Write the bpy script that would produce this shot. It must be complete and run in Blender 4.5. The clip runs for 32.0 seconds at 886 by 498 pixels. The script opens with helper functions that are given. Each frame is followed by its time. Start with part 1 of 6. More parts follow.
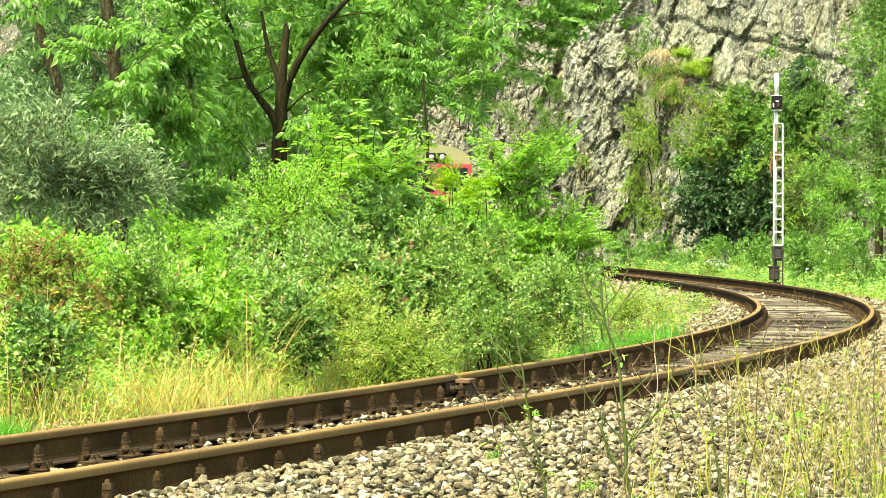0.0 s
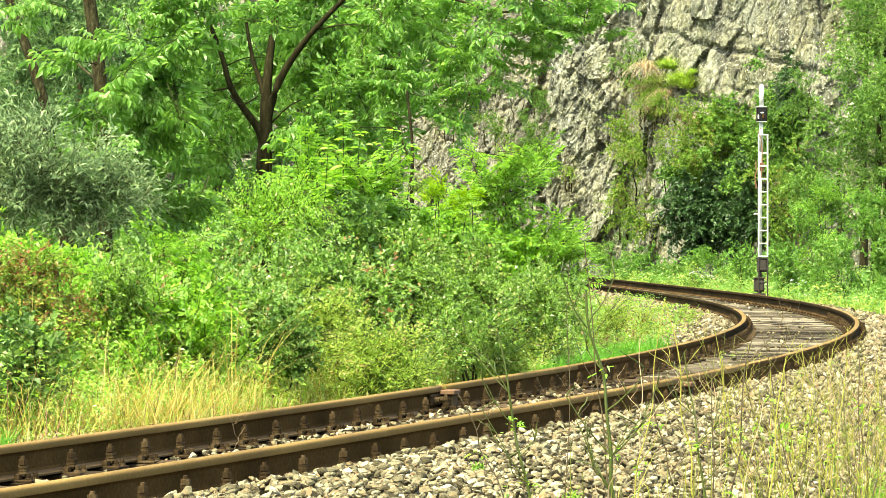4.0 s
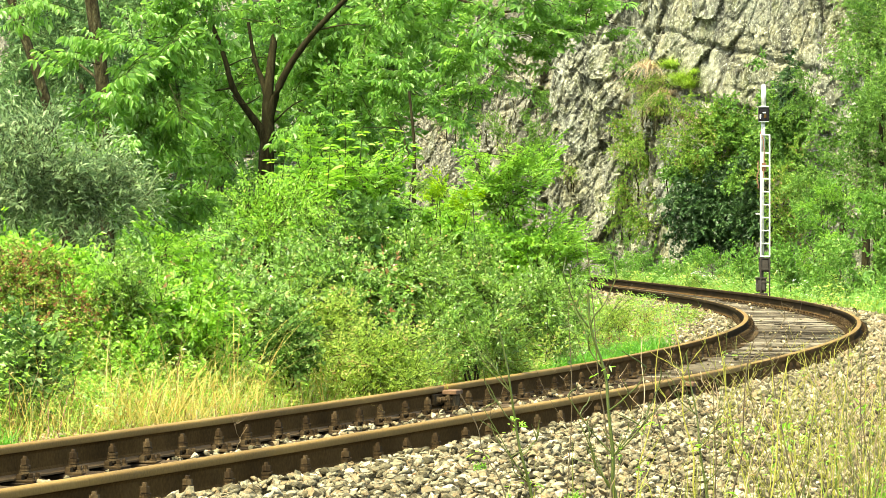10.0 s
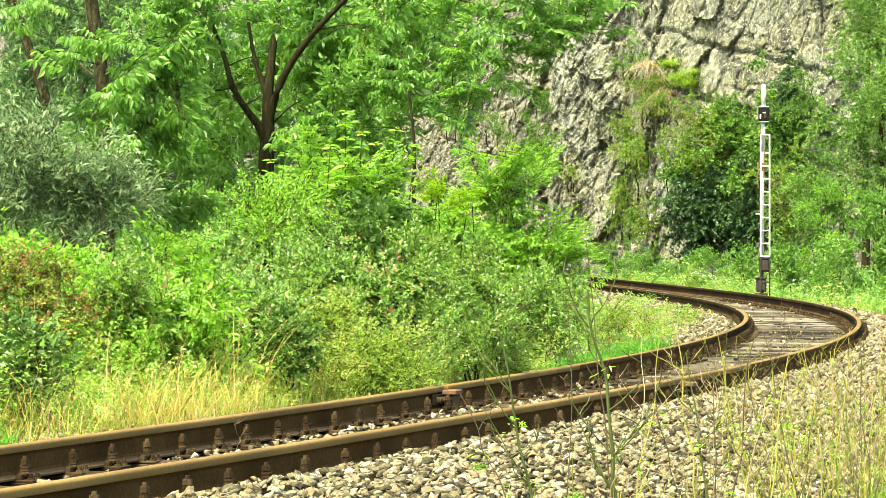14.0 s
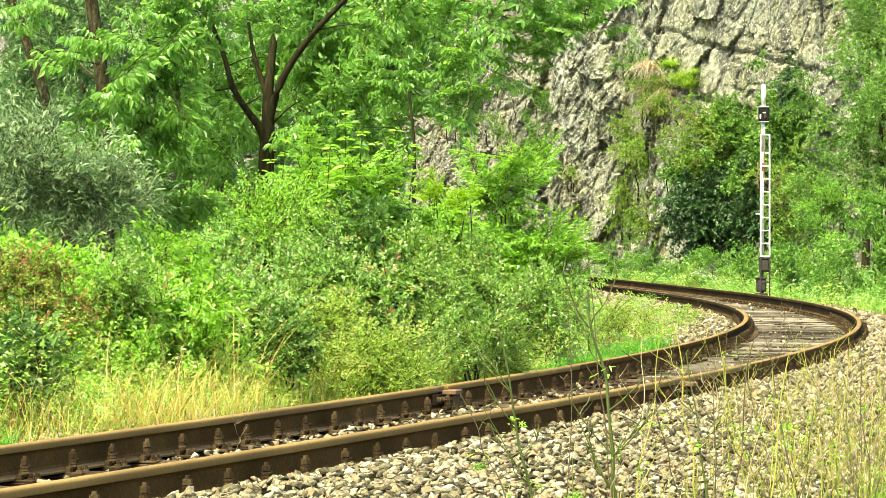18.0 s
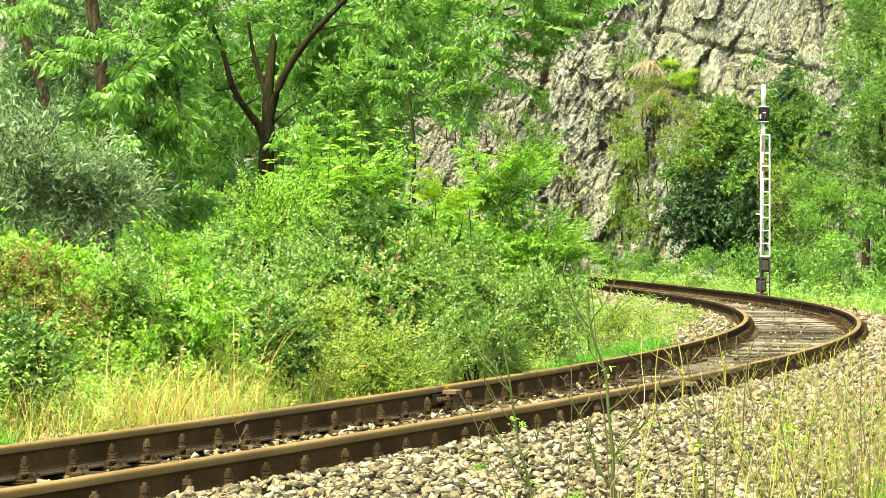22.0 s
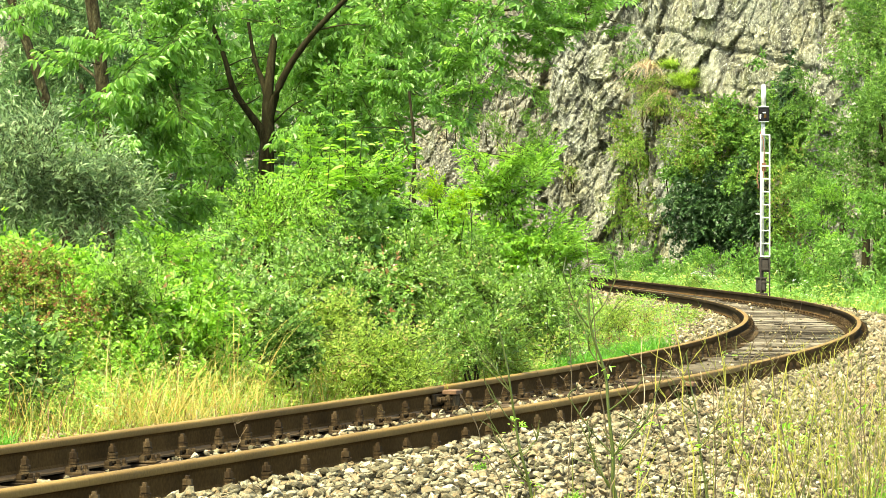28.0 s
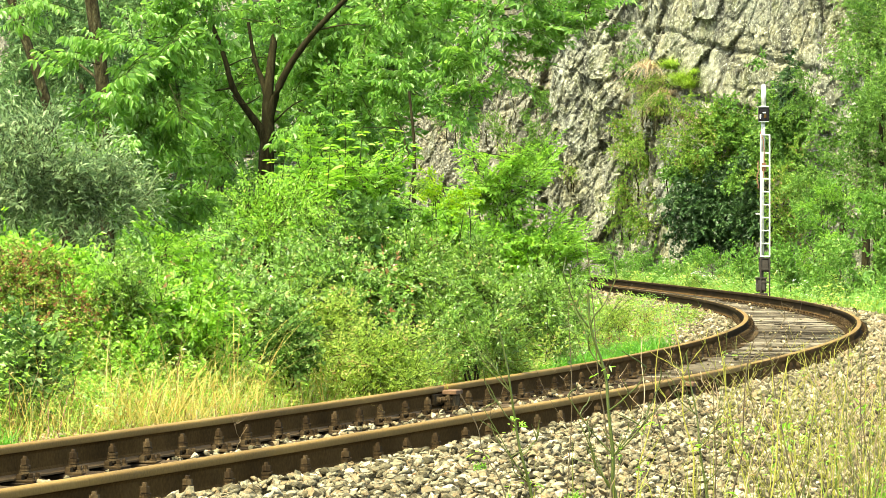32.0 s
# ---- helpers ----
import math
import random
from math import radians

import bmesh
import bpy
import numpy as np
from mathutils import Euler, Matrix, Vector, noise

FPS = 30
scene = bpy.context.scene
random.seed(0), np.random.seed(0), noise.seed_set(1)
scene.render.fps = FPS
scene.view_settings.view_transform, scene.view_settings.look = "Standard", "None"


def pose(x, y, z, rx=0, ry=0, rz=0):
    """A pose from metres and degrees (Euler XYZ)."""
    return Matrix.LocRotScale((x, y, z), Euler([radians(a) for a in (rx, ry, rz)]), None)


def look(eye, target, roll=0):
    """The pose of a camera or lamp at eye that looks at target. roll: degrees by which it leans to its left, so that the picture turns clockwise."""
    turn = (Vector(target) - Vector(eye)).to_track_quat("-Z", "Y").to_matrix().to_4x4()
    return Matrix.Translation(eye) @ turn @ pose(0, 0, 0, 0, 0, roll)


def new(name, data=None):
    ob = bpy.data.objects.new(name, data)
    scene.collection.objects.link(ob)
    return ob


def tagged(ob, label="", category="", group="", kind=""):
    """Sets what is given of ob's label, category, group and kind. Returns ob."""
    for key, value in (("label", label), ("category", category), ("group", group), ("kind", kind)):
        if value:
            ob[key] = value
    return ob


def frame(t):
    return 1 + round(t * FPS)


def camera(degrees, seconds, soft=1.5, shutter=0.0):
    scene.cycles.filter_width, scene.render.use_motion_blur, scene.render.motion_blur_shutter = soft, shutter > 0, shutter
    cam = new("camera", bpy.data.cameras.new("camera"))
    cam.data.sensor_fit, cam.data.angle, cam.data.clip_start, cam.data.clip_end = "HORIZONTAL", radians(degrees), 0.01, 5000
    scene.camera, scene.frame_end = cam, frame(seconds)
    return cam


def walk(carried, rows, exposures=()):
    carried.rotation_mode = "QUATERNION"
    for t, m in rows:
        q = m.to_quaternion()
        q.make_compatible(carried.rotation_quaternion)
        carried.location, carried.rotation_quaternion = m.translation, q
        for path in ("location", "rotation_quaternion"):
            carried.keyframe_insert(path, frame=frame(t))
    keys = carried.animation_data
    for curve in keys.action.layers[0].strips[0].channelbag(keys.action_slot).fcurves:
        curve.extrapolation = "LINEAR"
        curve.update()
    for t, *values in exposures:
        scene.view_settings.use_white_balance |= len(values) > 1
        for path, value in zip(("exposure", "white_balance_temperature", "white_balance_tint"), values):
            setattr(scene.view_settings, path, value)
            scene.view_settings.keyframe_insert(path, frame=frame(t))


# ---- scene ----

# The camera stands on a tripod beside the line and settles in the first seconds.
EYE_Z = 1.266
LENS = 6728.2
cam = camera(13.297, 32.0, soft=0.7)


def aim(right, up):
    """The pose of the resting camera, turned so that the place shifts by small steps right and up."""
    yaw, down = right / LENS, 0.00254 + up / LENS
    return Matrix.Translation((0, 0, EYE_Z)) @ Euler((math.pi / 2 - down, 0, yaw)).to_matrix().to_4x4()


walk(cam, [(0.0, aim(23, 20)), (0.2, aim(28, 23)), (0.5, aim(28, 21)), (1.0, aim(19, 12)), (1.5, aim(12.5, 4.3)), (2.0, aim(7.5, 0)),
           (2.5, aim(1.5, 0)), (3.0, aim(-3, 0)), (3.5, aim(-4.5, 0)), (4.4, aim(-2.2, 0)), (5.5, aim(0, 0)), (32.0, aim(0, 0))],
     exposures=[(0.0, 2.10, 7400, -2.0), (32.0, 2.10, 7400, -2.0)])

# ---- light: a bright, thinly clouded summer sky ----
SUN_UP, SUN_TURN = 60.0, 218.0
world = bpy.data.worlds.new("sky")
scene.world = world
world.use_nodes = True
wn = world.node_tree.nodes
sky = wn.new("ShaderNodeTexSky")
sky.sky_type = "NISHITA"
sky.sun_disc = False
sky.sun_elevation, sky.sun_rotation = radians(SUN_UP), radians(SUN_TURN)
sky.air_density, sky.dust_density, sky.ozone_density = 1.0, 4.0, 0.6
world.node_tree.links.new(sky.outputs[0], wn["Background"].inputs[0])
wn["Background"].inputs[1].default_value = 0.15
sun = new("sun", bpy.data.lights.new("sun", "SUN"))
sun.data.energy, sun.data.angle, sun.data.color = 3.0, radians(14), (1.0, 0.95, 0.82)
SUN_DIR = Vector((math.sin(radians(SUN_TURN)) * math.cos(radians(SUN_UP)), math.cos(radians(SUN_TURN)) * math.cos(radians(SUN_UP)), math.sin(radians(SUN_UP))))
sun.matrix_world = look(SUN_DIR * 100, (0, 0, 0))

# ---- materials ----


def nodes_of(name):
    m = bpy.data.materials.new(name)
    m.use_nodes = True
    t = m.node_tree
    return m, t.nodes, t.links, t.nodes["Principled BSDF"]


def ramp(n, stops):
    r = n.new("ShaderNodeValToRGB")
    e = r.color_ramp.elements
    e[0].position, e[0].color = stops[0][0], (*stops[0][1], 1)
    e[1].position, e[1].color = stops[-1][0], (*stops[-1][1], 1)
    for p, c in stops[1:-1]:
        k = e.new(p)
        k.color = (*c, 1)
    return r


def surface(name, stops, scale=4.0, fine=60.0, rough=0.85, bump=0.3, dist=0.01, metal=0.0, per_piece=0.0, detail=6, stretch=(1, 1, 1), spec=0.4):
    """A weathered solid surface: colour by a broad and a fine noise, fine relief, and a shift of tone from piece to piece."""
    m, n, l, b = nodes_of(name)
    tc, mp = n.new("ShaderNodeTexCoord"), n.new("ShaderNodeMapping")
    mp.inputs["Scale"].default_value = stretch
    l.new(tc.outputs["Object"], mp.inputs[0])
    a, f = n.new("ShaderNodeTexNoise"), n.new("ShaderNodeTexNoise")
    a.inputs["Scale"].default_value, f.inputs["Scale"].default_value = scale, fine
    a.inputs["Detail"].default_value = f.inputs["Detail"].default_value = detail
    l.new(mp.outputs[0], a.inputs[0]), l.new(mp.outputs[0], f.inputs[0])
    mix = n.new("ShaderNodeMath")
    mix.operation = "MULTIPLY_ADD"
    mix.inputs[1].default_value = 0.45
    l.new(f.outputs[0], mix.inputs[0])
    half = n.new("ShaderNodeMath")
    half.operation = "MULTIPLY_ADD"
    half.inputs[1].default_value, half.inputs[2].default_value = 0.75, -0.1
    l.new(a.outputs[0], half.inputs[0]), l.new(half.outputs[0], mix.inputs[2])
    last = mix
    if per_piece:
        info, geo = n.new("ShaderNodeObjectInfo"), n.new("ShaderNodeNewGeometry")
        both = n.new("ShaderNodeMath")
        both.operation = "ADD"
        l.new(info.outputs["Random"], both.inputs[0]), l.new(geo.outputs["Random Per Island"], both.inputs[1])
        fr = n.new("ShaderNodeMath")
        fr.operation = "FRACT"
        l.new(both.outputs[0], fr.inputs[0])
        sh = n.new("ShaderNodeMath")
        sh.operation = "MULTIPLY_ADD"
        sh.inputs[1].default_value = per_piece
        off = n.new("ShaderNodeMath")
        off.operation = "SUBTRACT"
        off.inputs[1].default_value = per_piece / 2
        l.new(last.outputs[0], off.inputs[0]), l.new(fr.outputs[0], sh.inputs[0]), l.new(off.outputs[0], sh.inputs[2])
        last = sh
    r = ramp(n, stops)
    l.new(last.outputs[0], r.inputs[0]), l.new(r.outputs[0], b.inputs["Base Color"])
    b.inputs["Roughness"].default_value, b.inputs["Metallic"].default_value = rough, metal
    b.inputs["Specular IOR Level"].default_value = spec
    if bump:
        bp = n.new("ShaderNodeBump")
        bp.inputs["Strength"].default_value, bp.inputs["Distance"].default_value = bump, dist
        l.new(mix.outputs[0], bp.inputs["Height"]), l.new(bp.outputs[0], b.inputs["Normal"])
    return m


def foliage(name, stops, through_share=0.4, rough=0.45, spec=0.35):
    """Leaves: the tone shifts from leaf to leaf and from spray to spray; part of the light comes through."""
    m, n, l, b = nodes_of(name)
    info, geo = n.new("ShaderNodeObjectInfo"), n.new("ShaderNodeNewGeometry")
    s = n.new("ShaderNodeMath")
    s.operation = "MULTIPLY_ADD"
    s.inputs[1].default_value = 0.62
    q = n.new("ShaderNodeMath")
    q.operation = "MULTIPLY"
    q.inputs[1].default_value = 0.38
    l.new(info.outputs["Random"], q.inputs[0])
    l.new(geo.outputs["Random Per Island"], s.inputs[0]), l.new(q.outputs[0], s.inputs[2])
    r = ramp(n, stops)
    l.new(s.outputs[0], r.inputs[0]), l.new(r.outputs[0], b.inputs["Base Color"])
    b.inputs["Roughness"].default_value, b.inputs["Specular IOR Level"].default_value = rough, spec
    tr, mx = n.new("ShaderNodeBsdfTranslucent"), n.new("ShaderNodeMixShader")
    hs = n.new("ShaderNodeHueSaturation")
    hs.inputs["Hue"].default_value, hs.inputs["Saturation"].default_value, hs.inputs["Value"].default_value = 0.485, 1.05, 1.4
    l.new(r.outputs[0], hs.inputs["Color"]), l.new(hs.outputs[0], tr.inputs[0])
    mx.inputs[0].default_value = through_share
    l.new(b.outputs[0], mx.inputs[1]), l.new(tr.outputs[0], mx.inputs[2])
    l.new(mx.outputs[0], n["Material Output"].inputs[0])
    return m


def paint(name, color, rough=0.5, metal=0.0, dirt=(0.1, 0.09, 0.07), amount=0.35, spec=0.4):
    c = np.array(color)
    d = c * (1 - amount) + np.array(dirt) * amount
    return surface(name, [(0.3, tuple(d)), (0.5, tuple(c)), (0.8, tuple(np.minimum(c * 1.1, 0.9)))], 3.0, 30.0, rough, 0.08, 0.004, metal, spec=spec)


M = {
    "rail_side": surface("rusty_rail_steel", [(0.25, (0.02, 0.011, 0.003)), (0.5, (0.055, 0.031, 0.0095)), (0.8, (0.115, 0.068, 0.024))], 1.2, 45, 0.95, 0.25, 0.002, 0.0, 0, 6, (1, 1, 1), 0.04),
    "rail_foot": surface("dusty_rail_foot", [(0.25, (0.035, 0.021, 0.008)), (0.5, (0.075, 0.047, 0.019)), (0.8, (0.14, 0.09, 0.04))], 1.5, 50, 0.9, 0.3, 0.002, 0.0, 0, 6, (1, 1, 1), 0.2),
    "rail_top": surface("worn_rail_head", [(0.25, (0.075, 0.043, 0.010)), (0.55, (0.16, 0.1, 0.027)), (0.85, (0.25, 0.168, 0.052))], 0.8, 70, 0.7, 0.1, 0.001, 0.0, 0, 6, (1, 1, 1), 0.15),
    "rail_shade": surface("shaded_rail_side", [(0.25, (0.009, 0.006, 0.0022)), (0.5, (0.019, 0.0125, 0.005)), (0.8, (0.042, 0.029, 0.012))], 1.2, 45, 0.9, 0.25, 0.002, 0.0, 0, 6, (1, 1, 1), 0.04),
    "iron": surface("rusty_iron", [(0.2, (0.014, 0.0085, 0.004)), (0.55, (0.04, 0.026, 0.0115)), (0.85, (0.1, 0.072, 0.038))], 12, 90, 0.85, 0.4, 0.002, 0.0, 0.35, 6, (1, 1, 1), 0.08),
    "sleeper": surface("weathered_oak_sleeper", [(0.15, (0.014, 0.011, 0.007)), (0.42, (0.05, 0.041, 0.027)), (0.7, (0.115, 0.098, 0.068)), (0.95, (0.18, 0.16, 0.118))], 2.5, 20, 0.95, 0.6, 0.012, 0, 0.8, 8, (1.0, 8, 8), 0.08),
    "stained": surface("rust_stained_oak_sleeper", [(0.15, (0.007, 0.005, 0.003)), (0.5, (0.026, 0.0175, 0.0095)), (0.85, (0.07, 0.05, 0.029))], 2.5, 20, 0.95, 0.6, 0.012, 0, 0.6, 8, (1.0, 8, 8), 0.08),
    "stone": surface("limestone_ballast", [(0.0, (0.03, 0.0255, 0.0135)), (0.2, (0.069, 0.059, 0.031)), (0.38, (0.117, 0.105, 0.062)), (0.5, (0.172, 0.126, 0.066)), (0.6, (0.185, 0.16, 0.091)), (0.7, (0.147, 0.132, 0.08)), (0.82, (0.25, 0.22, 0.135)), (0.95, (0.375, 0.34, 0.235)), (1.0, (0.19, 0.105, 0.05))], 9, 45, 0.92, 1.0, 0.03, 0, 0.9, 6, (1, 1, 1), 0.15),
    "gravel": surface("fine_ballast_bed", [(0.2, (0.02, 0.016, 0.012)), (0.5, (0.05, 0.042, 0.032)), (0.8, (0.11, 0.095, 0.07))], 12, 45, 0.95, 0.9, 0.03),
    "soil": surface("grassy_soil", [(0.2, (0.012, 0.014, 0.005)), (0.5, (0.028, 0.034, 0.011)), (0.8, (0.06, 0.06, 0.024))], 1.5, 25, 0.95, 0.8, 0.05),
    "bark": surface("furrowed_bark", [(0.2, (0.006, 0.0052, 0.0024)), (0.5, (0.02, 0.0175, 0.0075)), (0.85, (0.055, 0.052, 0.024))], 6, 40, 0.95, 0.8, 0.02, 0, 0, 7, (4, 4, 0.7), 0.06),
    "light_bark": surface("lichen_mottled_willow_bark", [(0.2, (0.006, 0.005, 0.0025)), (0.42, (0.02, 0.017, 0.008)), (0.58, (0.048, 0.044, 0.02)), (0.75, (0.1, 0.105, 0.06)), (0.9, (0.16, 0.175, 0.11))], 9, 40, 0.95, 1.0, 0.04, 0, 0, 8, (2.5, 2.5, 0.9), 0.05),
    "twig": surface("brown_twig", [(0.2, (0.012, 0.011, 0.005)), (0.8, (0.05, 0.045, 0.02))], 20, 80, 0.85, 0.2, 0.002, spec=0.1),
    "white": paint("white_painted_steel", (0.44, 0.45, 0.41), 0.5),
    "pale": paint("pale_grey_green_steel", (0.36, 0.40, 0.37), 0.5),
    "grey": paint("grey_painted_steel", (0.034, 0.030, 0.024), 0.75, 0.0, (0.05, 0.035, 0.02), 0.4, 0.12),
    "black": paint("matt_black_steel", (0.01, 0.01, 0.011), 0.7, 0.0, (0.02, 0.018, 0.015), 0.3, 0.1),
    "red": paint("red_locomotive_paint", (0.24, 0.028, 0.032), 0.5),
    "yellow": paint("cream_yellow_paint", (0.17, 0.17, 0.075), 0.7),
    "blue": paint("light_blue_paint", (0.11, 0.22, 0.38), 0.5),
    "concrete": surface("grey_concrete", [(0.2, (0.22, 0.21, 0.19)), (0.8, (0.42, 0.41, 0.38))], 5, 60, 0.9, 0.4, 0.01),
    "orange": paint("faded_orange_paint", (0.20, 0.095, 0.055), 0.7),
    "walnut": foliage("walnut_leaf", [(0, (0.05, 0.135, 0.02)), (0.4, (0.108, 0.245, 0.036)), (0.8, (0.19, 0.365, 0.075)), (0.93, (0.3, 0.46, 0.16)), (1, (0.38, 0.51, 0.22))], 0.56, 0.38, 0.5),
    "bush": foliage("shrub_leaf", [(0, (0.042, 0.115, 0.02)), (0.35, (0.125, 0.255, 0.04)), (0.65, (0.212, 0.375, 0.073)), (0.84, (0.335, 0.48, 0.19)), (0.9, (0.48, 0.39, 0.16)), (0.95, (0.3, 0.14, 0.06)), (1, (0.2, 0.085, 0.045))], 0.46, 0.32, 0.7),
    "light": foliage("light_shrub_leaf", [(0, (0.075, 0.19, 0.02)), (0.45, (0.18, 0.385, 0.04)), (0.8, (0.29, 0.5, 0.08)), (0.95, (0.42, 0.56, 0.2)), (1, (0.5, 0.45, 0.12))], 0.54, 0.34, 0.6),
    "lime": foliage("young_yellow_green_leaf", [(0.0, (0.10, 0.24, 0.012)), (0.6, (0.20, 0.38, 0.02)), (1.0, (0.36, 0.44, 0.03))], 0.45),
    "willow": foliage("grey_green_willow_leaf", [(0, (0.055, 0.11, 0.037)), (0.5, (0.15, 0.24, 0.098)), (0.9, (0.32, 0.425, 0.205)), (1, (0.49, 0.57, 0.34))], 0.35, 0.5, 0.35),
    "ash_leaf": foliage("mid_green_ash_leaf", [(0, (0.065, 0.165, 0.018)), (0.45, (0.155, 0.335, 0.036)), (0.85, (0.25, 0.45, 0.07)), (1, (0.36, 0.52, 0.17))], 0.52, 0.42, 0.4),
    "tall_willow": foliage("green_willow_leaf", [(0, (0.024, 0.065, 0.018)), (0.5, (0.085, 0.17, 0.05)), (0.85, (0.21, 0.34, 0.125)), (1, (0.4, 0.52, 0.26))], 0.35, 0.45, 0.4),
    "privet": foliage("small_green_privet_leaf", [(0, (0.045, 0.118, 0.018)), (0.4, (0.132, 0.255, 0.038)), (0.75, (0.228, 0.385, 0.074)), (0.88, (0.34, 0.47, 0.16)), (0.94, (0.5, 0.4, 0.15)), (1, (0.28, 0.13, 0.055))], 0.46, 0.32, 0.65),
    "maple": foliage("dull_green_maple_leaf", [(0.0, (0.032, 0.085, 0.014)), (0.5, (0.085, 0.175, 0.032)), (0.85, (0.17, 0.28, 0.07)), (1.0, (0.3, 0.37, 0.14))], 0.38, 0.45, 0.35),
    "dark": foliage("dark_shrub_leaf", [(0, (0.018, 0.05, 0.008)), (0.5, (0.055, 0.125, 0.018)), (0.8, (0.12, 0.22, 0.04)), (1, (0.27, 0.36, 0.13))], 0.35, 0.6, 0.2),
    "rust_leaf": foliage("reddish_herb_leaf", [(0, (0.08, 0.17, 0.02)), (0.45, (0.17, 0.29, 0.035)), (0.6, (0.25, 0.24, 0.055)), (0.75, (0.2, 0.09, 0.036)), (1, (0.3, 0.12, 0.05))], 0.35),
    "olive": foliage("yellowing_shrub_leaf", [(0, (0.1, 0.175, 0.028)), (0.5, (0.22, 0.35, 0.054)), (0.8, (0.36, 0.47, 0.1)), (0.92, (0.5, 0.44, 0.16)), (1, (0.38, 0.23, 0.1))], 0.52, 0.45, 0.35),
    "ivy": foliage("ivy_leaf", [(0.0, (0.035, 0.095, 0.017)), (0.45, (0.085, 0.19, 0.03)), (0.8, (0.165, 0.31, 0.05)), (1.0, (0.27, 0.4, 0.1))], 0.34, 0.55, 0.3),
    "deep_ivy": foliage("deep_green_ivy_leaf", [(0.0, (0.014, 0.04, 0.012)), (0.5, (0.032, 0.08, 0.02)), (0.85, (0.065, 0.13, 0.035)), (1.0, (0.14, 0.21, 0.08))], 0.2, 0.45, 0.4),
    "creeper": foliage("pale_creeper_leaf", [(0.0, (0.06, 0.13, 0.018)), (0.45, (0.135, 0.25, 0.034)), (0.75, (0.23, 0.345, 0.06)), (0.84, (0.25, 0.2, 0.085)), (1.0, (0.16, 0.11, 0.055))], 0.38, 0.6, 0.2),
    # woodland leaves are darker than hillside ones: canopy shade is in their colour
    "far": foliage("shaded_woodland_leaf", [(0.0, (0.022, 0.065, 0.014)), (0.45, (0.052, 0.13, 0.024)), (0.85, (0.11, 0.225, 0.042)), (1.0, (0.2, 0.33, 0.09))], 0.32),
    "hill": foliage("hillside_leaf", [(0.0, (0.04, 0.105, 0.018)), (0.45, (0.09, 0.195, 0.03)), (0.85, (0.175, 0.31, 0.058)), (1.0, (0.28, 0.41, 0.12))], 0.42),
    "verge": foliage("verge_herb_leaf", [(0.0, (0.05, 0.13, 0.018)), (0.45, (0.095, 0.225, 0.03)), (0.8, (0.155, 0.31, 0.05)), (1.0, (0.26, 0.38, 0.10))], 0.42, 0.45, 0.4),
    "petal": foliage("small_white_flower", [(0.0, (0.55, 0.56, 0.48)), (1.0, (0.72, 0.72, 0.66))], 0.3, 0.6, 0.2),
    "grass": foliage("green_grass", [(0.0, (0.08, 0.17, 0.02)), (0.5, (0.17, 0.31, 0.035)), (0.8, (0.30, 0.42, 0.07)), (1.0, (0.46, 0.44, 0.17))]),
    "gold": foliage("golden_dry_grass", [(0.0, (0.24, 0.20, 0.045)), (0.6, (0.42, 0.34, 0.085)), (1.0, (0.52, 0.44, 0.16))], 0.4, 0.5),
    "lush": foliage("lush_fine_grass", [(0.0, (0.055, 0.20, 0.016)), (1.0, (0.11, 0.30, 0.03))]),
    "ledge_green": foliage("bright_tuft_grass", [(0.0, (0.16, 0.27, 0.035)), (0.6, (0.30, 0.46, 0.07)), (1.0, (0.42, 0.52, 0.12))], 0.3, 0.5),
    "ledge_dry": foliage("withered_hanging_grass", [(0.0, (0.07, 0.075, 0.022)), (0.6, (0.16, 0.14, 0.055)), (1.0, (0.30, 0.23, 0.12))], 0.3, 0.5),
    "straw": foliage("dry_grass", [(0.0, (0.16, 0.115, 0.06)), (0.5, (0.36, 0.27, 0.15)), (0.85, (0.52, 0.42, 0.27)), (1.0, (0.34, 0.16, 0.08))], 0.3, 0.6),
    "stalk": foliage("yellow_green_stalk", [(0, (0.085, 0.1, 0.012)), (0.5, (0.22, 0.225, 0.03)), (1, (0.42, 0.37, 0.085))], 0.2, 0.5),
    "green_stem": foliage("green_weed_stem", [(0, (0.03, 0.048, 0.006)), (1, (0.09, 0.11, 0.018))], 0.1, 0.5),
    "rust_stem": foliage("rust_red_seed_stalk", [(0, (0.06, 0.026, 0.011)), (1, (0.19, 0.075, 0.03))], 0.15, 0.6),
    "brown_stalk": foliage("brown_dry_stalk", [(0.0, (0.03, 0.024, 0.01)), (1.0, (0.11, 0.08, 0.035))], 0.1, 0.6),
}


